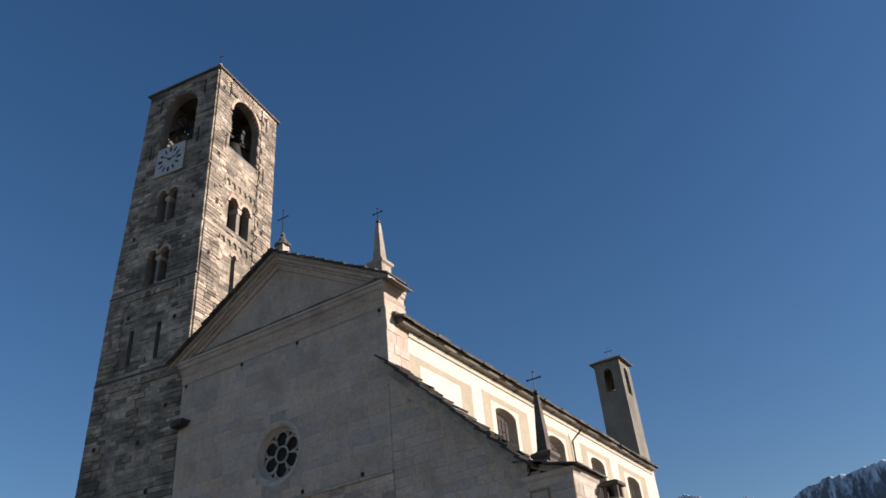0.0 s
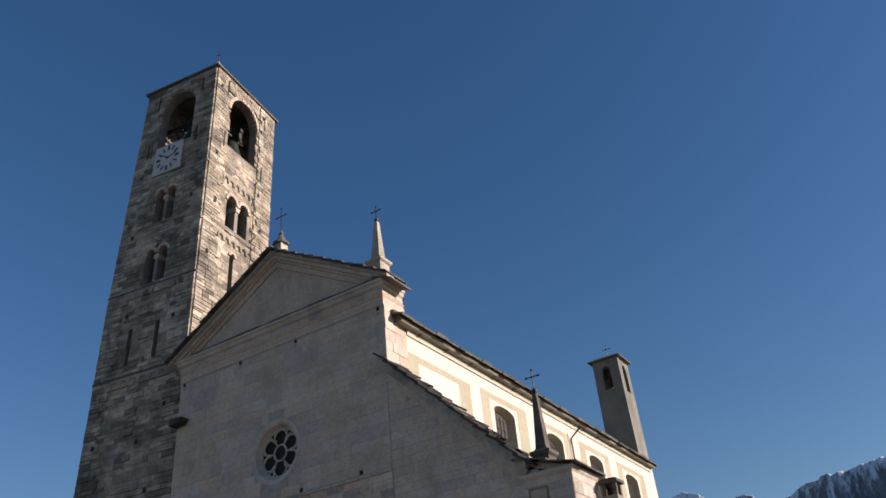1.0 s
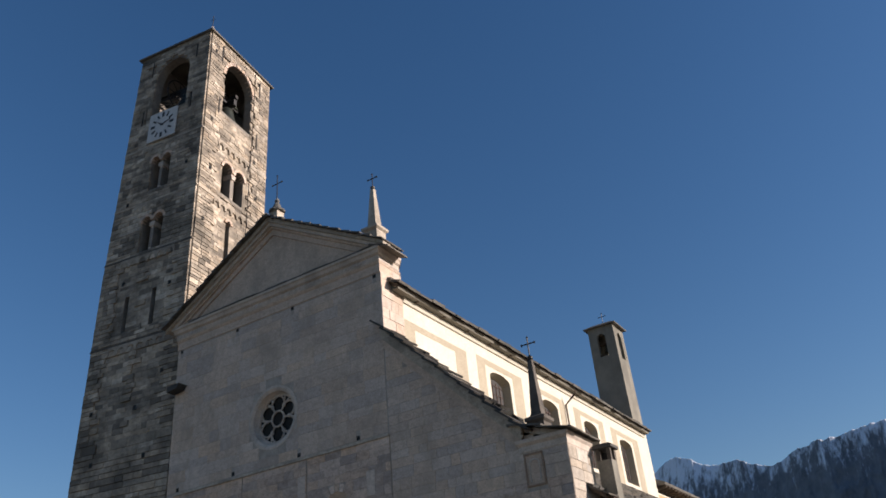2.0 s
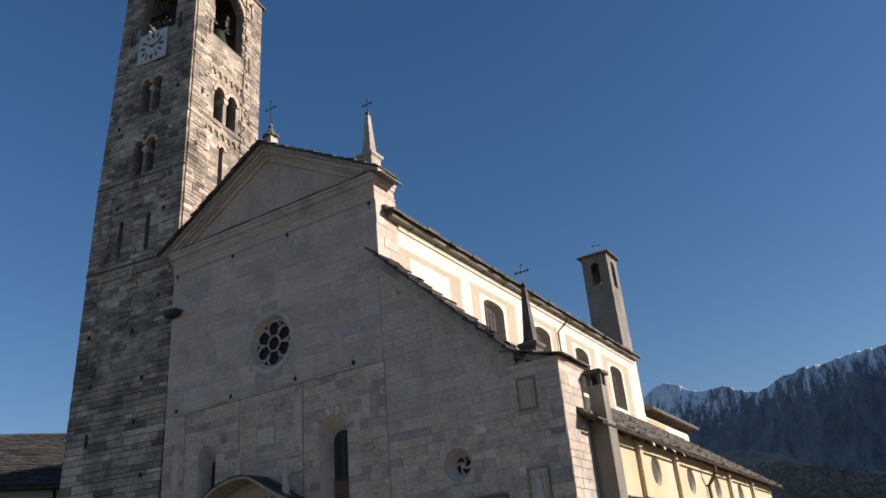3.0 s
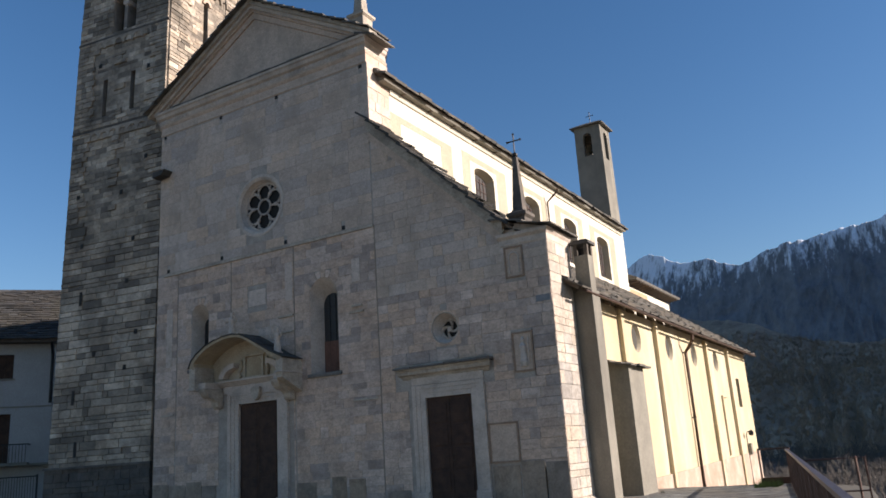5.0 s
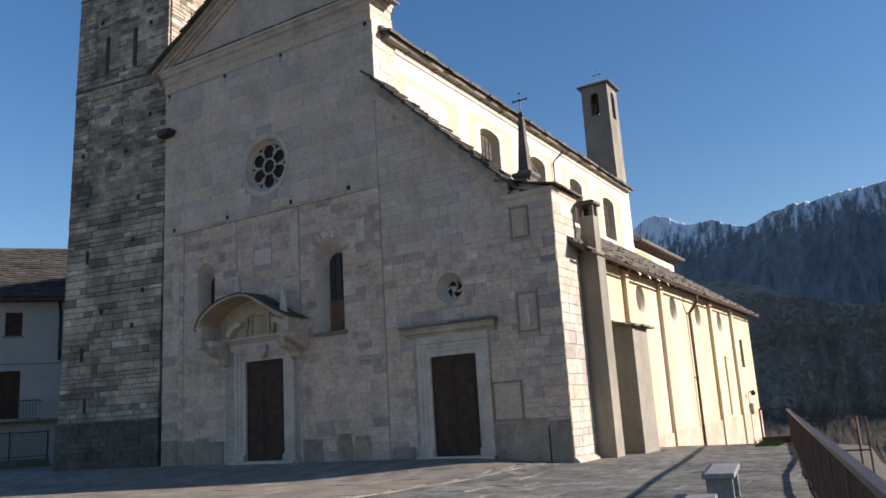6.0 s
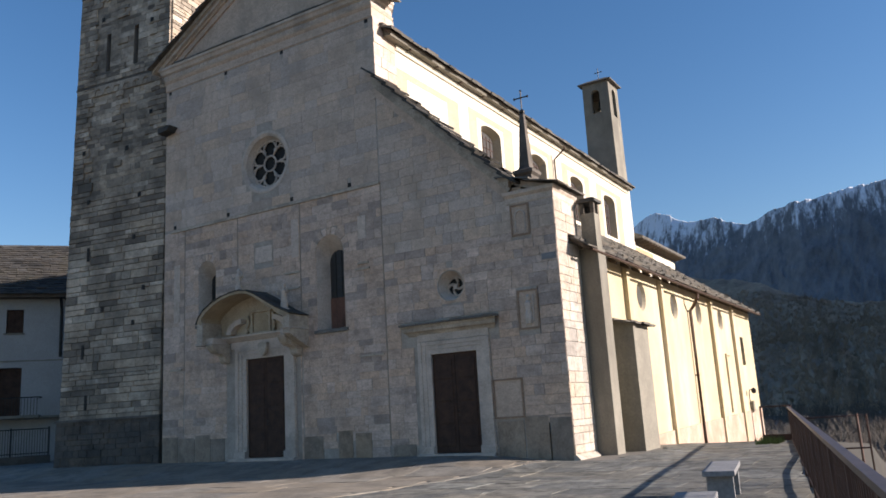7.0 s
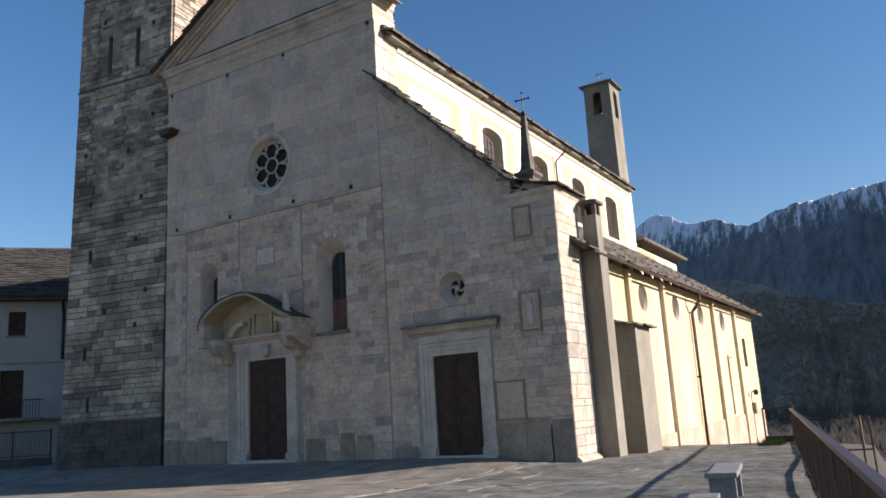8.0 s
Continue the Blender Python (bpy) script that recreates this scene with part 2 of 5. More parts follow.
        rings.append([bm.verts.new(p + q @ Vector((r * math.cos(2 * math.pi * k / n), r * math.sin(2 * math.pi * k / n), 0))) for k in range(n)])
    for i in range(len(rings) - (0 if closed else 1)):
        a, b = rings[i], rings[(i + 1) % len(rings)]
        for k in range(n):
            bm.faces.new((a[k], a[(k + 1) % n], b[(k + 1) % n], b[k]))
    if not closed:
        bm.faces.new(rings[0][::-1]), bm.faces.new(rings[-1])
    return bm


def lathe(cx, cy, profile, n=16, bm=None, square=False):
    """Turns a profile of (radius, z) round a vertical axis; square: four sides."""
    bm = bm or bmesh.new()
    n = 4 if square else n
    k = math.sqrt(2) if square else 1
    off = math.pi / 4 if square else 0
    rings = [[bm.verts.new((cx + k * r * math.cos(off + 2 * math.pi * i / n), cy + k * r * math.sin(off + 2 * math.pi * i / n), z)) for i in range(n)] for r, z in profile]
    for a, b in zip(rings, rings[1:]):
        for i in range(n):
            bm.faces.new((a[i], a[(i + 1) % n], b[(i + 1) % n], b[i]))
    bm.faces.new(rings[0][::-1]), bm.faces.new(rings[-1])
    return bm


def block(bm, a0, a1, z0, z1, y, proud, inset=0.012, axis="y", top0=None, top1=None):
    """A dressed stone with worn edges on a wall's face; top0, top1 cut its head to a slope."""
    t0, t1 = (z1 if top0 is None else top0), (z1 if top1 is None else top1)
    put = (lambda a, z, d: (a, y - d, z)) if axis == "y" else (lambda a, z, d: (y + d, a, z))
    i = inset
    back = [bm.verts.new(put(a, z, -0.02)) for a, z in ((a0, z0), (a1, z0), (a1, t1), (a0, t0))]
    mid = [bm.verts.new(put(a, z, proud * 0.6)) for a, z in ((a0, z0), (a1, z0), (a1, t1), (a0, t0))]
    front = [bm.verts.new(put(a, z, proud)) for a, z in ((a0 + i, z0 + i), (a1 - i, z0 + i), (a1 - i, t1 - i), (a0 + i, t0 - i))]
    flip = axis == "x"
    for lo, hi in ((back, mid), (mid, front)):
        for k in range(4):
            q = (lo[k], lo[(k + 1) % 4], hi[(k + 1) % 4], hi[k])
            bm.faces.new(q[::-1] if flip else q)
    bm.faces.new(front[::-1] if flip else front)


def courses(rng, z0, z1, a0, a1, low, high, short, long, cuts=(), seams=()):
    """Stone courses: (a0, a1, z0, z1) cells; cuts(z0, z1) gives the blocked spans."""
    z = z0
    while z < z1 - 0.05:
        h = min(rng.uniform(low, high), z1 - z)
        if z1 - z - h < low * 0.6:
            h = z1 - z
        spans = [(a0, a1)]
        for s in seams:
            spans = [q for lo, hi in spans for q in (((lo, s - 0.025), (s + 0.025, hi)) if lo < s < hi else ((lo, hi),))]
        for c0, c1 in (cuts(z, z + h) if cuts else ()):
            spans = [q for lo, hi in spans for q in ((lo, min(hi, c0)), (max(lo, c1), hi)) if q[1] - q[0] > 0.03]
        for lo, hi in spans:
            a = lo
            while a < hi - 0.001:
                w = rng.uniform(short, long)
                if hi - a - w < short * 0.6:
                    w = hi - a
                yield a, a + w, z, z + h
                a += w
        z += h


def cutter(rects=(), circles=()):
    def spans(z0, z1):
        out = [(a0, a1) for a0, a1, b0, b1 in rects if z1 > b0 + 0.02 and z0 < b1 - 0.02]
        for cx, cz, r in circles:
            dz = 0 if z0 <= cz <= z1 else min(abs(z0 - cz), abs(z1 - cz))
            if dz < r:
                s = math.sqrt(r * r - dz * dz)
                out.append((cx - s, cx + s))
        return out
    return spans


def slab_rows(bm, rng, p0, along, up, length, width, rows, thick=0.05, size=(0.35, 0.8)):
    """Stone roof slabs laid in rows that overlap, from the eave upwards."""
    along, up = Vector(along).normalized(), Vector(up).normalized()
    nrm = along.cross(up).normalized()
    if nrm.z < 0:
        nrm = -nrm
    step = width / rows
    for r in range(rows):
        a = -rng.uniform(0, 0.25)
        while a < length:
            w = rng.uniform(*size)
            lift = 0.03 + rng.uniform(-0.012, 0.02)
            j = rng.uniform(-0.06, 0.05)
            base = Vector(p0) + along * max(a, -0.1) + up * (r * step + j)
            t = thick * rng.uniform(0.7, 1.3)
            w2 = min(w, length - a + 0.1) - 0.012
            q = [base, base + along * w2, base + along * w2 + up * (step + 0.14 - j), base + up * (step + 0.14 - j)]
            hs = [lift + t, lift + t, lift * 0.2, lift * 0.2]
            lo = [bm.verts.new(v + nrm * (h - t)) for v, h in zip(q, hs)]
            hi = [bm.verts.new(v + nrm * h) for v, h in zip(q, hs)]
            bm.faces.new(hi)
            for k in range(4):
                bm.faces.new((lo[k], lo[(k + 1) % 4], hi[(k + 1) % 4], hi[k]))
            a += w
    bmesh.ops.recalc_face_normals(bm, faces=bm.faces)
    return bm


def iron_cross(name, x, y, z0, z1, parent, arm, r=0.022):
    """A thin wrought cross with flared ends."""
    h = z1 - z0
    bm = tube([(x, y, z0), (x, y, z1)], r, 6)
    zc = z0 + h * 0.66
    tube([(x - arm, y, zc), (x + arm, y, zc)], r, 6, bm)
    for px, pz in ((x - arm, zc), (x + arm, zc), (x, z1)):
        lathe(px, y, [(0.008, pz - 0.05), (r * 2.0, pz), (0.008, pz + 0.05)], 6, bm)
    return part(name, bm, iron, parent, "thin black wrought-iron cross")

moss_slate = surface("mossy_stone_slab", (0.03, 0.029, 0.027), (0.08, 0.076, 0.07), 1.4, pieces="island", spread=0.7, stain=(0.06, 0.055, 0.03), stain_amount=0.6, bump=0.5)
panel_edge = surface("rust_brown_stone_edge", (0.24, 0.155, 0.10), (0.36, 0.25, 0.175), 2.0)
base_stone = surface("brown_stained_base_stone", (0.23, 0.175, 0.128), (0.41, 0.33, 0.25), 1.6, pieces="object", spread=0.2, stain=(0.10, 0.085, 0.068), stain_amount=0.7, stain_scale=1.1, bump=0.6)


# ---- ground: the square, its apron along the front, the lane that falls beside the aisle, the terrace edge, the valley ----
def rail_x(y):
    return 5.72 - 0.162 * y


def smooth(v):
    v = max(0.0, min(1.0, v))
    return v * v * (3 - 2 * v)


def ground_z(x, y):
    apron = -0.36 * smooth((-y - 0.2) / 3.4) if y < 0 else 0.0
    z = -0.02 + apron
    side = smooth((x + 3.5) / 3.5)
    z = z * (1 - side) + (-0.24 - 0.10 * smooth((-y) / 4)) * side
    if y > 6.5 and x > -3:
        z -= 0.066 * (y - 6.5) * side
    return z + 0.012 * noise.noise(Vector((x * 0.6, y * 0.6, 0)))


def terrain_z(x, y):
    """The square's level, then the slope below its terrace wall and the valley floor."""
    d = x - rail_x(min(y, 6.0)) - 0.35
    far = max(0.0, y - 34)
    if d <= 0 and far <= 0:
        return ground_z(x, y)
    drop = 0.0
    if d > 0:
        drop = 2.2 * smooth(d / 0.5) + 0.2 * max(0, d - 0.5)
    drop = max(drop, 0.22 * far)
    return ground_z(min(x, rail_x(min(y, 6.0))), min(y, 34)) - min(drop, 13 + 4 * smooth((y - 60) / 200))


def axis_steps(fine0, fine1, step, far0, far1):
    out, v, s = [], fine0, step
    while v > far0:
        s *= 1.35
        v -= s
        out.append(v)
    out = out[::-1]
    v = fine0
    while v < fine1:
        out.append(v)
        v += step
    out.append(fine1)
    s = step
    v = fine1
    while v < far1:
        s *= 1.35
        v += s
        out.append(v)
    return out


gx, gy = axis_steps(-30, 14, 0.5, -3200, 3200), axis_steps(-26, 40, 0.5, -3000, 4600)
bm = bmesh.new()
grid = [[bm.verts.new((x, y, terrain_z(x, y) - 0.014)) for x in gx] for y in gy]
for j in range(len(gy) - 1):
    for i in range(len(gx) - 1):
        f = bm.faces.new((grid[j][i], grid[j][i + 1], grid[j + 1][i + 1], grid[j + 1][i]))
        cx, cy = (gx[i] + gx[i + 1]) / 2, (gy[j] + gy[j + 1]) / 2
        f.material_index = 0 if gx[i + 1] < rail_x(min(gy[j + 1], 6.0)) + 0.36 and cy < 34 and cx > -60 and cy > -60 else 1
        f.smooth = True
ground = part("ground", bm, ground_dirt, None, "grey stony square that falls away to a wooded valley", "structure")
ground.data.materials.append(meadow)
tagged(ground, category="ground")

bm = bmesh.new()
y = -26.0
while y < 9.4:
    lo = len(bm.verts)
    box(bm, 0.1, 0.42, y, y + 0.985, -3.2, 0.05)
    bm.verts.ensure_lookup_table()
    for q in bm.verts[lo:]:
        if q.co.z > 0:
            q.co.z += ground_z(rail_x(q.co.y) - 0.1, q.co.y) + 0.01 * noise.noise(Vector((y, 0, 5)))
        q.co.x += rail_x(q.co.y)
    y += 1.0
tagged(part("terrace_wall", bm, grey_render, None, "rough grey kerb wall along the edge of the square", "structure"), category="wall")

# ---- far mountains and slopes ----
# right of the view both crests are raised, unseen, to keep sun off the slopes
CREST = [(60, 9.5), (32, 10.5), (22, 11.2), (17.6, 11.6), (16.9, 12.1), (16.2, 12.5), (15.24, 12.95), (14.3, 12.7), (13.6, 12.2), (12.82, 11.95), (12.2, 12.1), (11.46, 12.2), (10.4, 11.75), (9.26, 11.3),
         (8.37, 11.75), (7.3, 12.1), (6.32, 12.3), (5.2, 12.35), (4.18, 12.62), (2.8, 12.75), (0.54, 12.95), (-3, 13.8), (-9, 19), (-18, 26), (-46, 27), (-58, 10), (-80, 4)]
SPUR = [(60, 6), (30, 7.4), (14.5, 8.35), (13.83, 8.3), (12.5, 8.0), (10.5, 7.7), (9.11, 7.4), (7.5, 6.5), (5.5, 5.85), (3.8, 5.5), (1.76, 5.3), (-3, 6), (-10, 13), (-20, 29), (-50, 31), (-58, 14), (-66, 4), (-80, 3)]


def lift_at(table, a):
    for (a1, e1), (a0, e0) in zip(table, table[1:]):
        if a0 <= a <= a1:
            return e0 + (e1 - e0) * (a - a0) / (a1 - a0)
    return table[-1][1]


def bearings(lo, hi, fine0, fine1, coarse, fine):
    """Bearings from hi down to lo, close together between fine1 and fine0."""
    out, a = [], hi
    while a > lo:
        out.append(a)
        a -= fine if fine0 < a <= fine1 else coarse
    return out + [lo]


def range_of(name, table, near, far, material, label, jag, foot, steps, fine, seed, furrow, rise):
    """A mountain side: rises from its foot to a serrated crest, cut by branching gullies."""
    bm = bmesh.new()
    turns = bearings(-76, 40, -2.5, 20, 0.5, fine)
    rows = []
    for k in range(steps + 1):
        s = k / steps
        row = []
        for a in turns:
            away = 1 + 0.016 * max(0.0, min(a, 24.0) - 6)
            d = (near + (far - near) * s) * away
            crest = EYE.z + far * away * math.tan(radians(lift_at(table, a)))
            crest += jag * (noise.noise(Vector((a * 0.9, 0.3, seed))) + 0.75 * noise.noise(Vector((a * 2.6, 0.7, seed))) + 0.45 * noise.noise(Vector((a * 6.0, 0.1, seed))))
            bend = 0.5 * noise.noise(Vector((a * 0.25, s * 1.4, seed + 4)))
            q = Vector((a * 0.55 + s * 1.3 + bend * 2.0, s * 3.2, seed * 0.1))
            ridge = noise.ridged_multi_fractal(q, 0.9, 2.15, 6, 1.0, 2.0) - 1.2
            inside = math.sin(math.pi * min(1.0, s * 0.94 + 0.06)) * 0.9 + 0.1
            z = foot + (crest - foot) * (s ** rise) + furrow * ridge * inside
            dd = d - furrow * 1.2 * ridge * inside
            row.append(bm.verts.new((EYE.x - dd * math.sin(radians(a)), EYE.y + dd * math.cos(radians(a)), z)))
        rows.append(row)
    for r0, r1 in zip(rows, rows[1:]):
        for i in range(len(turns) - 1):
            bm.faces.new((r0[i], r0[i + 1], r1[i + 1], r1[i]))
    back = [bm.verts.new((v.co.x * 1.2, v.co.y * 1.25, -60)) for v in rows[-1]]
    for i in range(len(turns) - 1):
        bm.faces.new((rows[-1][i], rows[-1][i + 1], back[i + 1], back[i]))
    return tagged(part(name, bm, material, None, label, "structure", smooth=True), category="mountain")


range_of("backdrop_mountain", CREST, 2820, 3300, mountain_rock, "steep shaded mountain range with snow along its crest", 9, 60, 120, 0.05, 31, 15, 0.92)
spur = range_of("backdrop_spur", SPUR, 620, 1350, hill_wood, "dark wooded mountain spur in winter", 2.4, -30, 50, 0.08, 62, 7, 1.15)

# leafless woods on the spur: tapering upright sprays, too many to count
rs = random.Random(77)
verts, faces = [], []
sv = [v.co for v in spur.data.vertices if v.co.z > -20]
near_spur = [c for c in sv if -4 < math.degrees(math.atan2(EYE.x - c.x, c.y - EYE.y)) < 18 and 600 < math.hypot(c.x - EYE.x, c.y - EYE.y) < 1345]
for k in range(7500):
    c = near_spur[rs.randrange(len(near_spur))]
    bx, by = c.x + rs.uniform(-4, 4), c.y + rs.uniform(-6, 6)
    h = rs.uniform(1.5, 4.5) * (1.3 + noise.noise(Vector((c.x * 0.012, c.y * 0.006, 2.0))))
    for b in range(7):
        w, lean = rs.uniform(0.15, 0.4), rs.uniform(-2.2, 2.2)
        x0 = bx + rs.uniform(-1.2, 1.2)
        n0 = len(verts)
        verts += [(x0 - w, by, c.z - 2.0), (x0 + w, by + 0.3, c.z - 2.0), (x0 + lean + w * 0.3, by + rs.uniform(-1, 1), c.z + h * rs.uniform(0.6, 1.0)), (x0 + lean - w * 0.3, by, c.z + h * rs.uniform(0.6, 1.0))]
        faces.append((n0, n0 + 1, n0 + 2, n0 + 3))
me = bpy.data.meshes.new("spur_woods")
me.from_pydata(verts, [], faces)
me.materials.append(surface("winter_twigs", (0.25, 0.175, 0.12), (0.42, 0.31, 0.215), 0.02, fine=0.3, bump=0.0))
tagged(new("spur_woods", me), "brown leafless woods covering the spur", "trees", kind="stuff")

# ---- the church ----
church = thing("church", "pale stone village church with a gabled front and a lean-to aisle", "church", at=(-8.5, 12, 0))
NX0, NX1, NC = -17.0, -6.25, -11.65
DOOR = (-4.53, -2.90, 0.04, 3.05)
PORTAL = (-12.46, -10.62, 0.08, 3.56)
ROSE, OCULUS = (-11.45, 10.9), (-3.68, 5.14)
W1, W2 = (-15.02, -14.08, 5.05, 7.55), (-9.08, -7.86, 4.25, 7.58)
holes = [[(DOOR[0] - 0.04, -0.04), (DOOR[1] + 0.04, -0.04), (DOOR[1] + 0.04, 3.09), (DOOR[0] - 0.04, 3.09)], [(PORTAL[0] - 0.04, 0.04), (PORTAL[1] + 0.04, 0.04), (PORTAL[1] + 0.04, 3.61), (PORTAL[0] - 0.04, 3.61)],
         arched(*W1), arched(*W2), disc(*ROSE, 1.12), disc(*OCULUS, 0.47, 24)]
front = [(NX0, -0.6), (0, -0.6), (0, 7.45), (-1.35, 7.95), (-6.25, 12.75), (-6.25, 15.5), (NX0, 15.5)]
part("front_wall", pierced(front, holes, 0.0, 0.8), mortar, church, "pale ashlar front wall with lime joints")


def front_line(x):
    """The front's outline over the aisle."""
    return 7.45 + (-x) * 0.37 if x > -1.35 else 7.95 + (-1.35 - x) * 0.9796


rng = random.Random(7)
SEAMS = (-15.8, -12.9, -9.8, -6.2)
blocked = cutter(rects=[(-5.16, -2.4, -1, 3.36), (-5.62, -2.08, 3.55, 4.13), (-13.5, -9.9, -1, 4.35), (W1[0], W1[1], W1[2], 7.1), (W2[0], W2[1], W2[2], 7.0),
                        (-1.43, -0.78, 6.3, 7.3), (-1.42, -0.72, 3.47, 4.69), (-2.44, -1.42, 0.96, 2.14), (-12.05, -11.1, 7.0, 7.7)],
                 circles=[(*ROSE, 1.2), (*OCULUS, 0.52), (-14.55, 7.08, 0.5), (-8.47, 6.97, 0.63)])
stones_joined, stones_gable, singles = bmesh.new(), bmesh.new(), []
BASE = [(-16.95, -16.1, 0.92), (-16.05, -15.2, 0.86), (-15.15, -14.35, 0.95), (-14.3, -13.62, 0.8), (-9.8, -8.95, 0.72), (-8.3, -7.72, 0.86), (-7.6, -6.95, 0.76), (-2.35, -1.5, 0.9), (-1.45, -0.72, 1.0), (-0.68, -0.01, 0.94), (-6.1, -5.25, 0.34)]
for a0, a1, z0, z1 in courses(rng, -0.3, 9.0, NX0, 0.0, 0.19, 0.4, 0.28, 0.95, blocked, SEAMS):
    t0, t1 = min(z1, front_line(a0)), min(z1, front_line(a1))
    if min(t0, t1) < z0 + 0.06:
        continue
    g = 0.004
    proud = rng.uniform(0.006, 0.02)
    if any(d0 - 0.05 < (a0 + a1) / 2 < d1 + 0.05 and z1 < h for d0, d1, h in BASE):
        continue
    if a0 > -6.2 and z1 < 6.6 and t0 == t1 == z1 and len(singles) < 296:
        singles.append((a0 + g, a1 - g, z0 + g, z1 - g, proud))
    else:
        gable = a0 > -6.25 and z0 > 6.2
        block(stones_gable if gable else stones_joined, a0 + g * 0.6, a1 - g * 0.6, z0 + g * 0.6, z1 - g * 0.6, 0, 0.012 if gable else proud, 0.006 if gable else 0.012, top0=t0 - g, top1=t1 - g)
# above the aisle, right of the nave
for a0, a1, z0, z1 in courses(rng, 9.0, 12.8, -6.2, -1.3, 0.25, 0.36, 0.4, 1.0):
    t0, t1 = min(z1, front_line(a0)), min(z1, front_line(a1))
    if t1 > z0 + 0.08:
        block(stones_gable, a0 + 0.003, a1 - 0.003, z0 + 0.003, z1, 0, rng.uniform(0.008, 0.014), 0.006, top0=t0 - 0.005, top1=t1 - 0.005)
part("masonry", stones_joined, ashlar_island, church, "pale ashlar blocks in uneven courses", "stuff")
part("gable_masonry", stones_gable, upper_stone, church, "smooth pale stones with faint joints", "stuff")
for x0, x1, h in BASE:
    part("base_slab", boxes((x0, x1, -0.022, 0.0, -0.3, h), bevel=0.006), base_stone, church, "large brown-stained base slab")
stones_upper = bmesh.new()
for a0, a1, z0, z1 in courses(rng, 9.1, 15.1, NX0, -6.25, 0.3, 0.5, 0.5, 1.3, cutter(circles=[(*ROSE, 1.2)], rects=[(x - 0.08, x + 0.08, 15.0, 15.16) for x in (-16.78, -13.51, -10.53, -6.51)] + [(x - 0.08, x + 0.08, 9.1, 9.28) for x in (-16.4, -13.4, -10.16, -7.5)])):
    block(stones_upper, a0 + 0.003, a1 - 0.003, z0 + 0.003, z1 - 0.003, 0, rng.uniform(0.006, 0.012), 0.006)
part("upper_masonry", stones_upper, upper_stone, church, "smooth pale dressed stone above the string course", "stuff")
# putlog holes: flat dark squares on the wall, their inner shade put into colour
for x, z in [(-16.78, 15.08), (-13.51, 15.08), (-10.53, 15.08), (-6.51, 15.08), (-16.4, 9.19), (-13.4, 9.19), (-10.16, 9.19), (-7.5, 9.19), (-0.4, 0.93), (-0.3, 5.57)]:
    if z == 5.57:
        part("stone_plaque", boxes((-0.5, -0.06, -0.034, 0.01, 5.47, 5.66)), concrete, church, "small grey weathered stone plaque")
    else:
        part("putlog_shade", boxes((x - 0.075, x + 0.075, -0.004, 0.01, z - 0.075, z + 0.075)), dark_inside, church, "small flat dark square for a shaded putlog hole")
# thin brown strips laid along the upright seams
for x, z0, z1 in ((-15.8, 3.4, 8.95), (-12.9, 6.1, 8.95), (-9.8, 4.9, 8.95), (-6.2, 0.35, 9.0)):
    part("open_joint", boxes((x - 0.013, x + 0.013, -0.006, 0.0, z0, z1)), base_stone, church, "thin dark brown strip along an upright joint")
part("string_course", boxes((-16.6, -6.22, -0.07, 0.0, 8.96, 9.06)), cornice_stone, church, "thin weathered string course")
part("stone_bracket", prism([(-17.0, 13.45), (-16.3, 13.45), (-16.45, 13.25), (-17.0, 13.2)], -0.45, 0), moss_slate, church, "short dark stone bracket")


# ---- mouldings of the gable ----
def moulding(profile, x0, x1, wrap_y=None, bm=None):
    """A moulding along the front: profile of (projection, z); it returns round the corner at x1 to the depth wrap_y."""
    bm = bm or bmesh.new()
    rows = []
    for pr, z in profile:
        q = [(x0 - pr * 0.6, -pr, z), (x1 + pr * 0.65, -pr, z)]
        if wrap_y:
            q.append((x1 + pr * 0.65, wrap_y, z))
        rows.append([bm.verts.new(p) for p in q])
    for a, b in zip(rows, rows[1:]):
        for k in range(len(a) - 1):
            bm.faces.new((a[k], a[k + 1], b[k + 1], b[k]))
    for side in (0, -1):
        bm.faces.new([r[side] for r in rows])
    top = rows[-1]
    lid = [bm.verts.new((v.co.x, 0.6, v.co.z)) for v in top[:2]]
    bm.faces.new((top[0], top[1], lid[1], lid[0]))
    return bm


part("architrave", moulding([(0.0, 15.15), (0.04, 15.18), (0.04, 15.24), (0.012, 15.27), (0.012, 15.52), (0.05, 15.56), (0.08, 15.62)], NX0, NX1, 1.3), upper_stone, church, "plain stone architrave and frieze")
part("cornice", moulding([(0.06, 15.6), (0.1, 15.66), (0.1, 15.84), (0.2, 15.9), (0.24, 16.02), (0.3, 16.06), (0.3, 16.16)], NX0, NX1, 1.2), carved_stone, church, "weathered projecting stone cornice")
bm = bmesh.new()
rd = random.Random(95)
x = -16.95
while x < -6.3:
    box(bm, x, x + 0.12, -0.128, -0.09, 15.7 + rd.uniform(0, 0.015), 15.83)
    x += 0.24
part("dentil_course", bm, carved_stone, church, "row of small worn stone dentils", "stuff")
bm = bmesh.new()
x = -16.2
while x < -6.35:
    w = min(rd.uniform(0.4, 0.9), -6.3 - x)
    box(bm, x, x + w - 0.015, -0.3 - rd.uniform(0, 0.05), 0.02, 16.17, 16.2 + rd.uniform(0, 0.04), 0.01)
    x += w
part("slab_cover", bm, slate, church, "dark weathered slabs on the gable cornice", "stuff")
part("corner_pier", boxes((-6.25, -6.22, 0.0, 1.35, 12.0, 15.2), (-6.9, -6.23, 0.8, 1.35, 10.0, 15.5)), carved_stone, church, "white stone corner pier above the aisle roof")
bm = bmesh.new()
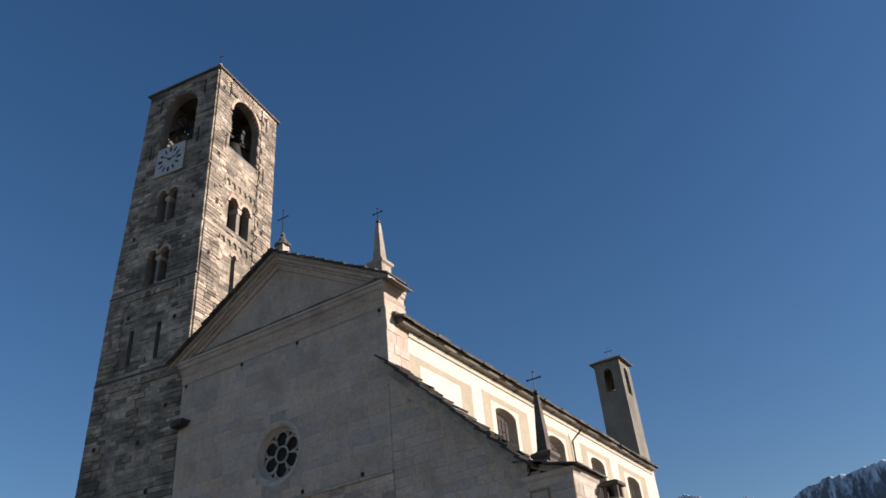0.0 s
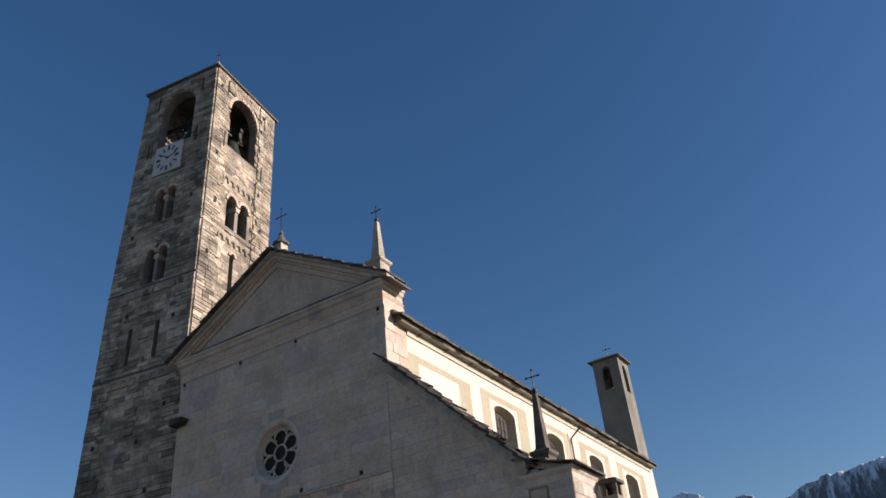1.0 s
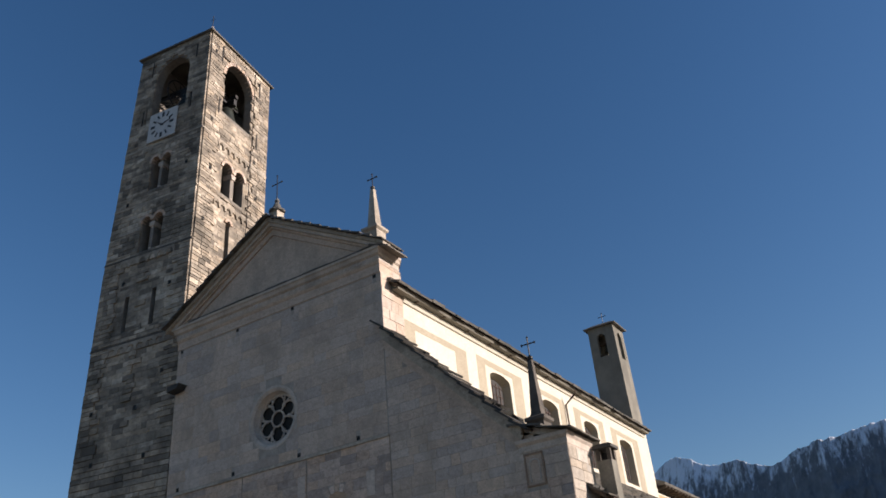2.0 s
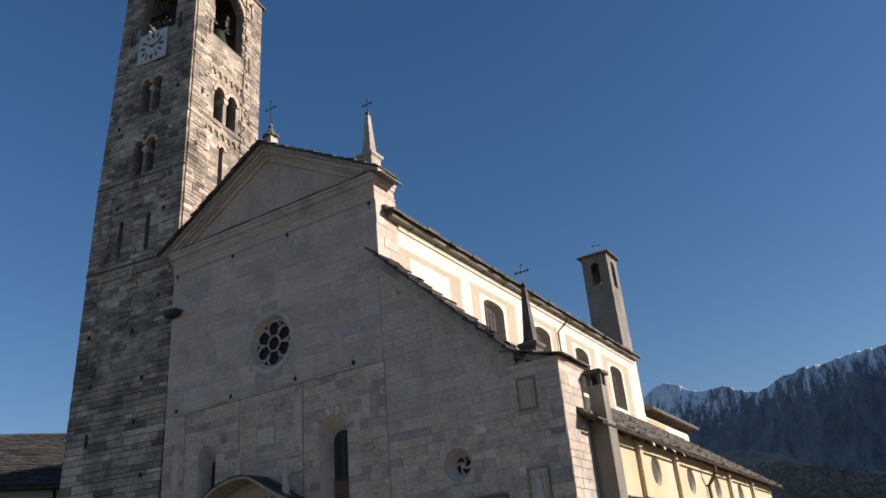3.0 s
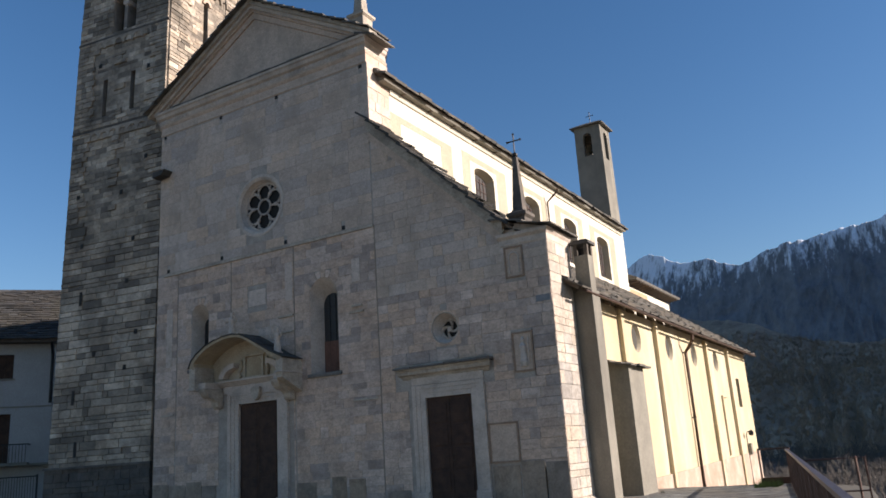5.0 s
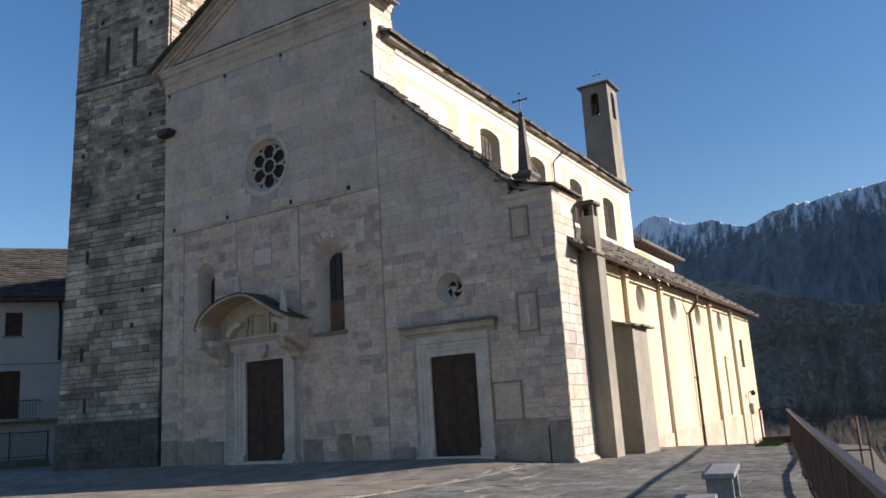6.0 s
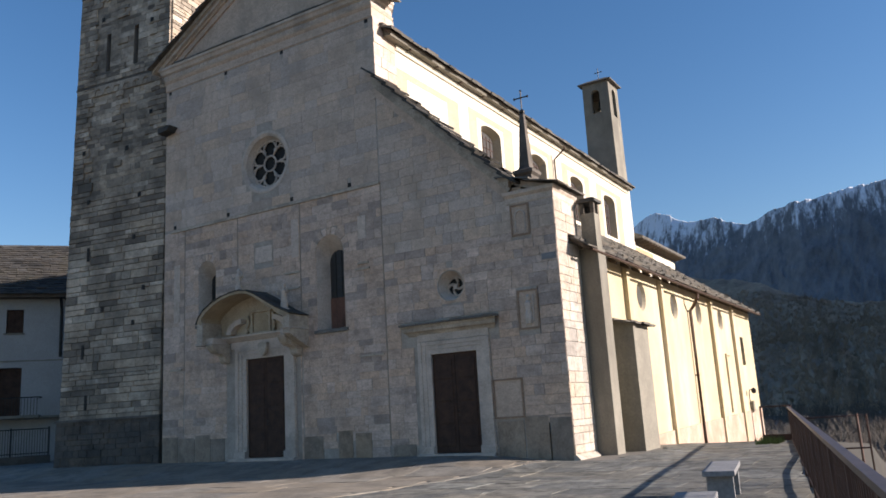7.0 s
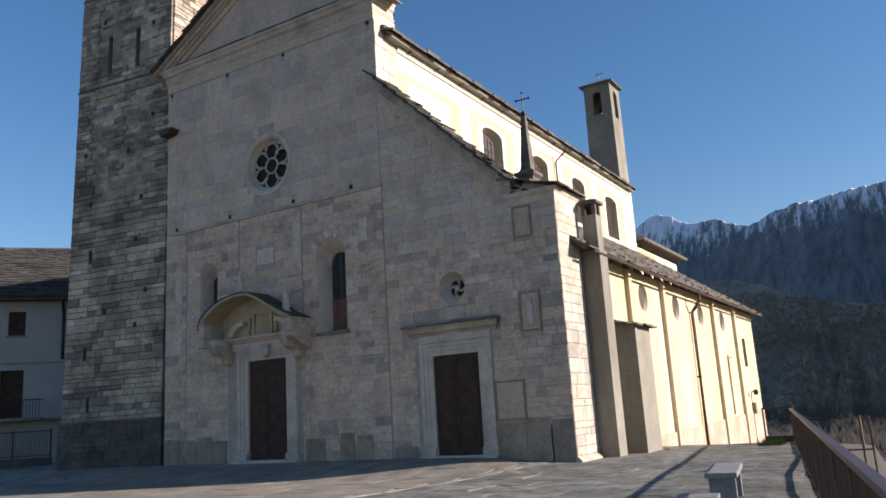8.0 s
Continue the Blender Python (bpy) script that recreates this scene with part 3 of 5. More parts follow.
for a0, a1, z0, z1 in courses(random.Random(97), 12.6, 15.15, 0.0, 1.35, 0.25, 0.5, 0.4, 0.9):
    block(bm, a0 + 0.004, a1 - 0.004, z0 + 0.004, z1 - 0.004, -6.22, rd.uniform(0.006, 0.03), 0.01, "x")
part("pier_masonry", bm, upper_stone, church, "white sunlit pier stones", "stuff")
APEX = (NC, 19.62)
RX0, RX1, RZ = -17.5, -5.75, 16.2
part("gable_wall", prism([(-17.1, 16.16), (-6.2, 16.16), (NC, 19.3)], 0.02, 0.6), upper_stone, church, "smooth pale stone gable field")
half = (RX1 - RX0) / 2


def rake(s, t, dz):
    return (NC + s * half * t, APEX[1] + (RZ - APEX[1]) * t + dz)


for s in (-1, 1):
    ex = NC + s * half
    part("raking_cornice", prism([rake(s, 0, 0), rake(s, 1, 0), rake(s, 1, -0.14), rake(s, 0, -0.2)], -0.36, 0.1), cornice_stone, church, "raking gable cornice of weathered stone")
    part("raking_cornice", prism([rake(s, 0, -0.19), rake(s, 0.98, -0.13), rake(s, 0.93, -0.3), rake(s, 0, -0.36)], -0.24, 0.1), carved_stone, church, "raking gable cornice of weathered stone")
    part("raking_moulding", prism([rake(s, 0, -0.35), rake(s, 0.94, -0.29), rake(s, 0.88, -0.42), rake(s, 0, -0.46)], -0.13, 0.05), upper_stone, church)
    part("raking_band", prism([rake(s, 0, -0.45), rake(s, 0.9, -0.41), rake(s, 0.82, -0.66), rake(s, 0, -0.74)], -0.05, 0.05), upper_stone, church)
    bm = bmesh.new()
    r2 = random.Random(3 + s)
    L = math.hypot(half, APEX[1] - RZ)
    slab_rows(bm, r2, (ex, -0.48, RZ + 0.0), (0, 1, 0), (-s * half, 0, APEX[1] - RZ), 1.3, L, 12, 0.05, (0.6, 0.9))
    part("gable_coping", bm, slate, church, "dark stone slabs over the gable", "stuff")
part("roof_ledge", prism([(-6.5, 16.26), (-5.62, 15.94), (-5.62, 16.0), (-6.5, 16.34)], -0.3, 1.0), slate, church, "dark stone ledge on the gable corner")

# ---- nave and aisle walls ----
naves = [(7.8, 9.65), (12.9, 14.65), (17.85, 19.65), (22.95, 24.9)]
holes = [arched(a, b, 10.95, 13.5, 10, 0.28) for a, b in naves]
part("nave_wall", pierced([(0.8, 8.0), (28.2, 8.0), (28.2, 14.72), (0.8, 14.72)], holes, NX1, NX1 - 0.7, "x"), white_band, church, "bright cream-white plastered upper nave wall")
part("nave_back_wall", boxes((-17.0, -16.4, 0.8, 28.2, -0.5, 14.5), (-16.4, -6.95, 27.6, 28.2, -0.5, 17.4)), grey_render, church, "plain rendered nave wall")


def nave_window(a, b):
    fr = part("nave_window", band(arched(a, b, 10.95, 13.5, 10, 0.28), arched(a + 0.14, b - 0.14, 11.1, 13.36, 10, 0.24), NX1 + 0.003, NX1 - 0.35, axis="x"), beige_field, church, "arched window in a deep plastered reveal")
    gl = part("pane", prism(arched(a + 0.12, b - 0.12, 11.05, 13.4, 10, 0.24), NX1 - 0.36, NX1 - 0.38, axis="x"), window_glass, fr, "dark dusty glass")
    bm = bmesh.new()
    x = NX1 - 0.34
    for k in range(1, 5):
        yy = a + 0.12 + (b - a - 0.24) * k / 5
        tube([(x, yy, 11.05), (x, yy, 13.2)], 0.018, 5, bm)
    for k in range(1, 6):
        tube([(x, a + 0.13, 11.05 + k * 0.4), (x, b - 0.13, 11.05 + k * 0.4)], 0.018, 5, bm)
    part("window_bars", bm, rust, fr, "rusty iron window bars")


for a, b in naves:
    nave_window(a, b)
# painted fields between the white bands
fields = [(1.35, 2.1, 11.6, 13.75), (2.1, 5.0, 13.48, 13.75), (5.0, 5.9, 10.6, 13.75), (6.75, 7.45, 10.6, 13.9), (9.95, 10.9, 10.6, 13.9), (11.75, 12.6, 10.6, 13.9), (14.9, 15.5, 10.6, 13.9), (16.7, 17.5, 10.6, 13.9), (19.95, 20.7, 10.6, 13.9), (21.8, 22.6, 10.6, 13.9), (25.2, 26.2, 10.6, 13.9)]
for a, b, z0, z1 in fields:
    part("painted_panel", boxes((NX1, NX1 + 0.006, a, b, z0, z1)), beige_field, church, "flat beige painted wall panel")
for a, b, z0, z1 in [(7.45, 9.95, 13.62, 13.9), (12.6, 14.9, 13.62, 13.9), (17.5, 19.95, 13.62, 13.9), (22.6, 25.2, 13.62, 13.9)]:
    part("painted_panel", boxes((NX1, NX1 + 0.006, a, b, z0, z1)), beige_field, church, "flat beige painted wall panel")
# nave roof, its eave and rafters
bm = prism([(-5.9, 14.66), (-5.84, 14.74), (NC, 18.3), (-17.5, 14.7), (-17.5, 14.5), (NC, 18.05)], 0.5, 27.8)
nave_roof = part("nave_roof", bm, beam_wood, church, "timber roof boarding")
bm = bmesh.new()
slab_rows(bm, random.Random(11), (-5.74, 0.5, 14.69), (0, 1, 0), (-5.91, 0, 3.58), 27.3, 6.9, 16, 0.09, (0.4, 0.95))
part("slab_cover", bm, slate, nave_roof, "grey stone roof slabs", "stuff")
part("soffit", prism([(-6.24, 14.6), (-5.9, 14.6), (-5.86, 14.68), (-6.24, 14.9)], 0.6, 27.7), grey_render, nave_roof, "grey-brown weathered soffit")
y = 2.0
while y < 27.4:
    part("rafter", prism([(-6.24, 14.55), (-5.92, 14.56), (-5.92, 14.6), (-6.24, 14.6)], y, y + 0.1), beam_wood, nave_roof)
    y += 1.9
part("eave_moulding", prism([(-6.23, 14.4), (-6.19, 14.4), (-6.14, 14.5), (-6.14, 14.58), (-6.23, 14.6)], 1.35, 27.7), white_band, church, "white plaster eave moulding")

# aisle
part("aisle_wall", pierced([(0.8, -2.2), (28.3, -2.2), (28.3, 5.98), (0.8, 5.98)],
                           [disc((a + b) / 2, 5.04, 0.53, 20, 1.02) for a, b in ((7.2, 8.1), (11.6, 12.5), (15.7, 16.6), (20.1, 21.0))] + [[(24.9, 2.85), (25.75, 2.85), (25.75, 4.4), (24.9, 4.4)]], 0.0, -0.6, "x"), cream, church, "sunlit cream plastered aisle wall")
for yc in (7.65, 12.05, 16.15, 20.55):
    ov = part("oval_window", band(disc(yc, 5.04, 0.53, 20, 1.02), disc(yc, 5.04, 0.45, 20, 1.02), 0.002, -0.12, axis="x"), beige_field, church, "small oval window in a splayed reveal")
    part("pane", prism(disc(yc, 5.04, 0.47, 20, 1.02), -0.12, -0.15, axis="x"), oval_pane, ov)
# dark sheet set in the opening, coloured as the recess's shade
part("window_recess_shade", boxes((-0.25, -0.2, 24.9, 25.75, 2.85, 4.4)), dark_inside, church, "dark sheet for the shade in a rectangular window recess")
# added raised strip: its unlit side draws the shade line of a shallow recess
part("recess_edge_shade", boxes((0.0, 0.09, 20.62, 20.74, 0.42, 3.25), (0.0, 0.09, 20.62, 21.7, 3.25, 3.34)), cream, church, "narrow raised plaster strip standing in for a recess's shaded edge")
part("aisle_plinth", prism([(5.0, -2.2), (28.35, -2.2), (28.35, 0.46), (5.0, -0.02)], 0.0, 0.07, axis="x"), plinth_plaster, church, "rosy plaster plinth with white patches")
for yp in (5.67, 9.85, 18.15, 22.95):
    part("pilaster", boxes((0.0, 0.16, yp, yp + 0.3, -2.2, 5.93)), cream, church, "slim cream plaster pilaster")
part("corner_return", pierced([(0.0, -0.5), (1.72, -0.5), (1.72, 7.7), (0.0, 7.45)], [], 0.0, -0.75, "x"), cornice_stone, church)
bm = bmesh.new()
for a0, a1, z0, z1 in courses(random.Random(21), -0.3, 7.45, 0.0, 1.7, 0.17, 0.46, 0.25, 0.9):
    block(bm, a0 + 0.006, a1 - 0.006, z0 + 0.006, z1 - 0.006, 0.0, random.Random(int(a0 * 99 + z0 * 31)).uniform(0.006, 0.016), 0.008, axis="x")
part("corner_foot", prism([(-0.04, -0.6), (0.17, -0.6), (0.15, -0.22), (0.04, -0.12), (-0.04, -0.12)], -0.04, 1.6), corner_stone, church, "worn flared foot stone of the corner")
part("corner_masonry", bm, corner_stone, church, "white sunlit corner stones", "stuff")
# aisle roof
bm = prism([(0.44, 5.84), (0.5, 5.92), (-6.25, 10.65), (-6.25, 10.4)], 1.0, 28.6)
aisle_roof = part("aisle_roof", bm, beam_wood, church, "timber boarding of the lean-to roof")
bm = bmesh.new()
slab_rows(bm, random.Random(12), (0.56, 1.0, 5.88), (0, 1, 0), (-6.8, 0, 4.77), 27.7, 8.3, 18, 0.07, (0.4, 0.95))
part("slab_cover", bm, slate, aisle_roof, "grey stone roof slabs", "stuff")
y = 3.0
while y < 27.4:
    part("rafter", prism([(0.02, 5.92), (0.3, 5.77), (0.3, 5.88), (0.02, 6.12)], y, y + 0.11), beam_wood, aisle_roof)
    y += 1.25
for x0, x1, z in ((-10.55, -9.85, 6.42), (-10.4, -9.85, 5.85), (-7.35, -6.75, 6.12), (-7.25, -6.8, 6.32), (-16.55, -15.9, 3.42), (-7.3, -6.3, 3.2)):
    part("stone_ledge", boxes((x0, x1, -0.06, 0.0, z, z + 0.07), bevel=0.01), cornice_stone, church, "short worn stone ledge")
for x0, z0, z1 in ((-16.4, 5.3, 7.6), (-10.2, 7.0, 8.4), (-7.2, 7.2, 8.0)):
    part("upright_slab", boxes((x0, x0 + 0.34, -0.03, 0.0, z0, z1), bevel=0.008), upper_stone, church, "tall pale upright slab in the wall")

# ---- the front's slope over the aisle, its end pier ----
for dz0, dz1, out in ((0.12, -0.12, 0.2), (-0.1, -0.3, 0.13), (-0.28, -0.62, 0.05)):
    part("slope_coping", prism([(-6.26, 12.75 + dz0), (-1.3, 7.91 + dz0), (-1.3 - max(0, -dz1) * 0.3, 7.91 + dz1 + max(0, -dz1) * 0.3), (-6.26, 12.75 + dz1)], -out, 0.8), upper_stone if out < 0.1 else cornice_stone, church, "weathered sloping stone moulding")
bm = bmesh.new()
slab_rows(bm, random.Random(5), (-1.05, -0.3, 7.82), (0, 1, 0), (-5.35, 0, 5.24), 1.35, 7.5, 13, 0.07, (0.5, 1.0))
part("coping", bm, moss_slate, church, "overlapping dark stone slabs on the slope", "stuff")
part("pier_cornice", moulding([(0.0, 7.28), (0.04, 7.34), (0.05, 7.5), (0.14, 7.58), (0.16, 7.68), (0.0, 7.72)], -1.5, 0.0, 1.75), carved_stone, church, "moulded stone cap of the end pier")
part("pier_block", prism([(-1.5, 7.6), (0.02, 7.6), (0.02, 7.7), (-1.5, 8.15)], 0.0, 1.7), carved_stone, church)
bm = bmesh.new()
slab_rows(bm, random.Random(6), (0.3, -0.24, 7.64), (0, 1, 0), (-1.9, 0, 0.52), 2.2, 1.95, 2, 0.045, (0.5, 0.9))
part("pier_cover", bm, slate, church, "dark stone slabs on the end pier", "stuff")


def pinnacle(x, y, z, top, cross_top, w, arm, stone):
    """A square obelisk on a moulded foot, with an iron cross."""
    ped = top - z
    bm = lathe(x, y, [(w, z - 0.15), (w, z + ped * 0.13), (w * 1.3, z + ped * 0.16), (w * 1.3, z + ped * 0.2), (w * 0.78, z + ped * 0.23), (w * 0.66, z + ped * 0.26), (w * 0.26, top - 0.06), (w * 0.1, top)], square=True)
    ob = part("pinnacle", bm, stone, church, "slender stone obelisk pinnacle")
    part("finial", lathe(x, y, [(0.02, top - 0.08), (0.09, top), (0.1, top + 0.06), (0.03, top + 0.13)], 10), iron, ob)
    iron_cross("cross", x, y, top + 0.08, cross_top, ob, arm)


pinnacle(-6.8, 0.6, 17.0, 19.45, 20.15, 0.3, 0.22, cornice_stone)
pinnacle(-1.12, 0.8, 8.0, 10.45, 11.2, 0.26, 0.23, dirty_stone)
ob = part("apex_lantern", lathe(-12.03, 0.6, [(0.21, 19.3), (0.21, 20.5)], square=True), cornice_stone, church, "small square stone lantern on the gable's apex")
part("lantern_cap", lathe(-12.03, 0.6, [(0.36, 20.48), (0.37, 20.56), (0.2, 20.68), (0.16, 20.86), (0.07, 20.98), (0.12, 21.06), (0.02, 21.25)], 10), slate, ob, "dark stone cap")
iron_cross("cross", -12.05, 0.6, 21.2, 22.45, ob, 0.28)


# ---- doors ----
def double_door(x0, x1, z0, z1, y):
    d = part("door", boxes((x0, x1, y + 0.08, y + 0.12, z0, z1)), dark_wood, church, "dark brown wooden double door, closed")
    m = (x0 + x1) / 2
    for a, b in ((x0 + 0.02, m - 0.006), (m + 0.006, x1 - 0.02)):
        leaf = part("door_leaf", boxes((a, b, y + 0.03, y + 0.08, z0 + 0.02, z1 - 0.02)), dark_wood, d)
        n = 4
        for k in range(n):
            h = (z1 - z0 - 0.3) / n
            part("door_panel", boxes((a + 0.1, b - 0.1, y + 0.012, y + 0.032, z0 + 0.15 + k * h + 0.05, z0 + 0.15 + (k + 1) * h - 0.05), bevel=0.012), dark_wood, leaf)
    part("door_handle", tube([(m + 0.07, y + 0.03, z0 + 1.1), (m + 0.07, y - 0.03, z0 + 1.12), (m + 0.07, y - 0.03, z0 + 1.26), (m + 0.07, y + 0.03, z0 + 1.28)], 0.012, 6), iron, d)


double_door(*DOOR, 0.0)
double_door(*PORTAL, 0.0)


def jambs(x0, x1, z0, z1, w, proud, name, label, head):
    """A moulded stone frame round a door: two jambs and a lintel, each stepped twice towards the opening."""
    steps = ((0.0, 0.3, 1.35), (0.3, 0.62, 1.0), (0.62, 1.0, 0.7))
    for sx, e in ((-1, x0), (1, x1)):
        rows = []
        for f0, f1, k in steps:
            a, b = sorted((e + sx * w * (1 - f0), e + sx * w * (1 - f1)))
            rows.append((a, b, -proud * k, 0.26, z0 - 0.25, z1 + head * (1 - f0)))
        jamb = part(name, boxes(*rows, bevel=0.008), carved_stone, church, label)
        a, b = sorted((e, e + sx * (w + 0.04)))
        part("base_block", boxes((a, b, -proud * 1.35 - 0.05, -0.01, z0 - 0.28, z0 + 0.22), bevel=0.02), carved_stone, jamb)
    part("lintel", boxes(*[(x0 - w * (1 - f1) + 0.002, x1 + w * (1 - f1) - 0.002, -proud * k, 0.26, z1 + head * (1 - f1), z1 + head * (1 - f0)) for f0, f1, k in steps], bevel=0.008), carved_stone, church, "dressed stone lintel")


jambs(*DOOR, 0.46, 0.06, "jamb", "dressed pale stone door jamb", 0.4)
part("door_frieze", boxes((-5.0, -2.44, -0.05, 0.0, 3.46, 3.7), bevel=0.01), carved_stone, church, "plain stone frieze over the side door")
part("door_cornice", moulding([(0.03, 3.66), (0.06, 3.7), (0.1, 3.76), (0.2, 3.8), (0.22, 3.9), (0.26, 3.93), (0.26, 3.98)], -5.3, -2.24), cornice_stone, church, "projecting stone cornice over the side door")
bm = bmesh.new()
rw = random.Random(93)
x = -5.5
while x < -2.1:
    w = min(rw.uniform(0.35, 0.7), -2.05 - x)
    box(bm, x, x + w - 0.012, -0.33 - rw.uniform(0, 0.05), 0.0, 3.98, 4.03 + rw.uniform(0, 0.03), 0.01)
    x += w
part("drip_course", bm, slate, church, "thin dark weathered slabs on the door cornice", "stuff")
part("door_sill", boxes((-5.12, -2.4, -0.22, 0.1, -0.35, 0.03), (-5.4, -2.2, -0.4, 0.1, -0.4, -0.13), bevel=0.02), carved_stone, church, "worn stone door step")
jambs(*PORTAL, 0.5, 0.09, "jamb", "dressed pale stone portal jamb", 0.42)
part("portal_sill", boxes((-13.1, -10.0, -0.35, 0.1, -0.4, 0.07), bevel=0.02), carved_stone, church, "worn stone portal step")
part("portal_frieze", boxes((-13.2, -10.0, -0.08, 0.0, 3.98, 4.26), bevel=0.01), carved_stone, church, "plain stone frieze over the portal")
shield = prism([(-11.72, 4.08), (-11.72, 3.86), (-11.64, 3.7), (-11.5, 3.6), (-11.36, 3.7), (-11.28, 3.86), (-11.28, 4.08), (-11.5, 4.12)], -0.24, -0.08)
bmesh.ops.bevel(shield, geom=shield.edges[:], offset=0.025, segments=2, affect="EDGES")
part("coat_of_arms", shield, cornice_stone, church, "small carved shield on the lintel")
part("lintel_cornice", moulding([(0.06, 4.22), (0.14, 4.26), (0.22, 4.34), (0.28, 4.38), (0.28, 4.44), (0.0, 4.47)], -13.35, -10.1), carved_stone, church, "moulded cornice of the portal")

# ---- the hood over the portal: gabled stone roof on consoles, vaulted beneath ----
hood = thing("portal_hood", "rounded stone hood with an ochre vaulted soffit over the main portal", "portal hood", at=(-11.7, 0, 4.4))
HY = -1.02
HOOD = [(-13.98, 4.98), (-13.86, 5.2), (-13.6, 5.42), (-13.2, 5.64), (-12.75, 5.8), (-12.3, 5.89), (-11.85, 5.92), (-11.45, 5.86), (-11.1, 5.7), (-10.6, 5.42), (-10.1, 5.13), (-9.5, 4.86)]
VAULT = [(x + (-11.7 - x) * 0.045 + (0.12 if k == 0 else -0.1 if k == 11 else 0), z - 0.085) for k, (x, z) in enumerate(HOOD)]
hood_plaster = surface("ochre_hood_plaster", (0.34, 0.26, 0.165), (0.47, 0.375, 0.25), 1.2, stain=(0.2, 0.16, 0.11), stain_amount=0.8, stain_scale=1.0)
fresco = surface("faded_fresco_plaster", (0.42, 0.34, 0.235), (0.54, 0.45, 0.33), 1.5, stain=(0.26, 0.2, 0.14), stain_amount=0.7, stain_scale=1.8)
bm = bmesh.new()
for k in range(len(HOOD) - 1):
    prism([VAULT[k], VAULT[k + 1], HOOD[k + 1], HOOD[k]], HY, -0.01, bm)
bmesh.ops.remove_doubles(bm, verts=bm.verts[:], dist=0.002)
part("vault", bm, hood_plaster, hood, "ochre plastered vault of the hood")
part("tympanum", prism([(-13.66, 4.42)] + VAULT + [(-9.86, 4.42)], -0.06, -0.03), fresco, hood, "faded plaster tympanum")
bm = bmesh.new()
for k in range(len(HOOD) - 1):
    (xa, za), (xb, zb) = HOOD[k], HOOD[k + 1]
    y = HY - 0.03
    rk = random.Random(200 + k)
    d = Vector((xb - xa, 0, zb - za)).normalized()
    nrm = Vector((-d.z, 0, d.x))
    while y < -0.05:
        w = min(rk.uniform(0.3, 0.55), -0.02 - y)
        t = rk.uniform(0.025, 0.05)
        lo = [Vector((xa, y, za)) - d * 0.05, Vector((xb, y, zb)) + d * 0.06]
        q = [lo[0], lo[1], lo[1] + Vector((0, w - 0.01, 0)), lo[0] + Vector((0, w - 0.01, 0))]
        a = [bm.verts.new(v + nrm * 0.004) for v in q]
        b = [bm.verts.new(v + nrm * t) for v in q]
        bm.faces.new(b)
        bm.faces.new(a[::-1])
        for i in range(4):
            bm.faces.new((a[i], a[(i + 1) % 4], b[(i + 1) % 4], b[i]))
        y += w
bmesh.ops.recalc_face_normals(bm, faces=bm.faces)
part("slab_cover", bm, moss_slate, hood, "dark stone slabs on the hood", "stuff")
# the portal's own broken pediment: two curved horns, a small framed niche between
for s in (-1, 1):
    bm = bmesh.new()
    cx, cz, ro, ri = -11.66 + s * 0.72, 4.44, 0.82, 0.58
    for k in range(6):
        a0, a1 = radians(8 + 13 * k), radians(8 + 13 * (k + 1))
        ol = [(cx + s * r * math.cos(a), cz + (r if r == ro else ri) * 0.72 * math.sin(a)) for r, a in ((ri, a0), (ro, a0), (ro, a1), (ri, a1))]
        prism(ol, -0.34, -0.05, bm)
    bmesh.ops.remove_doubles(bm, verts=bm.verts[:], dist=0.002)
    part("broken_pediment", bm, carved_stone, hood, "curved stone horn of a broken pediment")
    part("niche_scroll", tube([(-11.66 + s * (0.64 + 0.07 * math.sin(k * 0.9)), -0.1, 4.5 + 0.09 * k) for k in range(8)], 0.06, 8), fresco, hood, "carved scroll beside the niche", smooth=True)
part("niche_frame", boxes((-12.14, -12.05, -0.14, -0.05, 4.47, 5.22), (-11.27, -11.18, -0.14, -0.05, 4.47, 5.22), (-12.22, -11.1, -0.17, -0.05, 5.22, 5.3), (-12.18, -11.14, -0.17, -0.05, 4.44, 4.5), bevel=0.012), fresco, hood)
part("niche_field", prism(arched(-12.04, -11.28, 4.5, 5.2), -0.085, -0.062), hood_plaster, hood, "faded painted niche field")
for s, x0, x1, top in ((-1, -13.98, -13.7, 4.98), (1, -9.78, -9.5, 4.84)):
    part("side_wall", prism([(HY + 0.02, 4.2), (-0.0, 4.2 if s < 0 else 3.74), (-0.0, top), (HY + 0.02, top)], x0, x1, axis="x"), cornice_stone, hood, "grey stone cheek of the hood")
    part("cheek_moulding", boxes((x0 - 0.04, x1 + 0.04, HY - 0.03, 0.0, 4.14 if s < 0 else 4.36, 4.22 if s < 0 else 4.42), bevel=0.02), carved_stone, hood)
    c = -13.45 if s < 0 else -9.98
    bm = prism([(HY + 0.1, 4.18), (0, 4.18), (0, 3.5), (-0.12, 3.48), (-0.24, 3.56), (-0.3, 3.72), (-0.42, 3.82), (-0.62, 3.84), (-0.76, 3.92), (-0.88, 4.06)], c - 0.17, c + 0.17, axis="x")
    bmesh.ops.bevel(bm, geom=bm.edges[:], offset=0.02, segments=1, affect="EDGES")
    part("console", bm, cornice_stone, hood, "carved scroll console")
    part("bearing_block", boxes((min(c, (x0 + x1) / 2) - 0.1, max(c, (x0 + x1) / 2) + 0.1, HY + 0.2, 0.0, 4.18, 4.4), bevel=0.02), carved_stone, hood)


def figure(name, x, y, z, h, label, lean=0.0):
    """A small weathered carved stone figure, plain."""
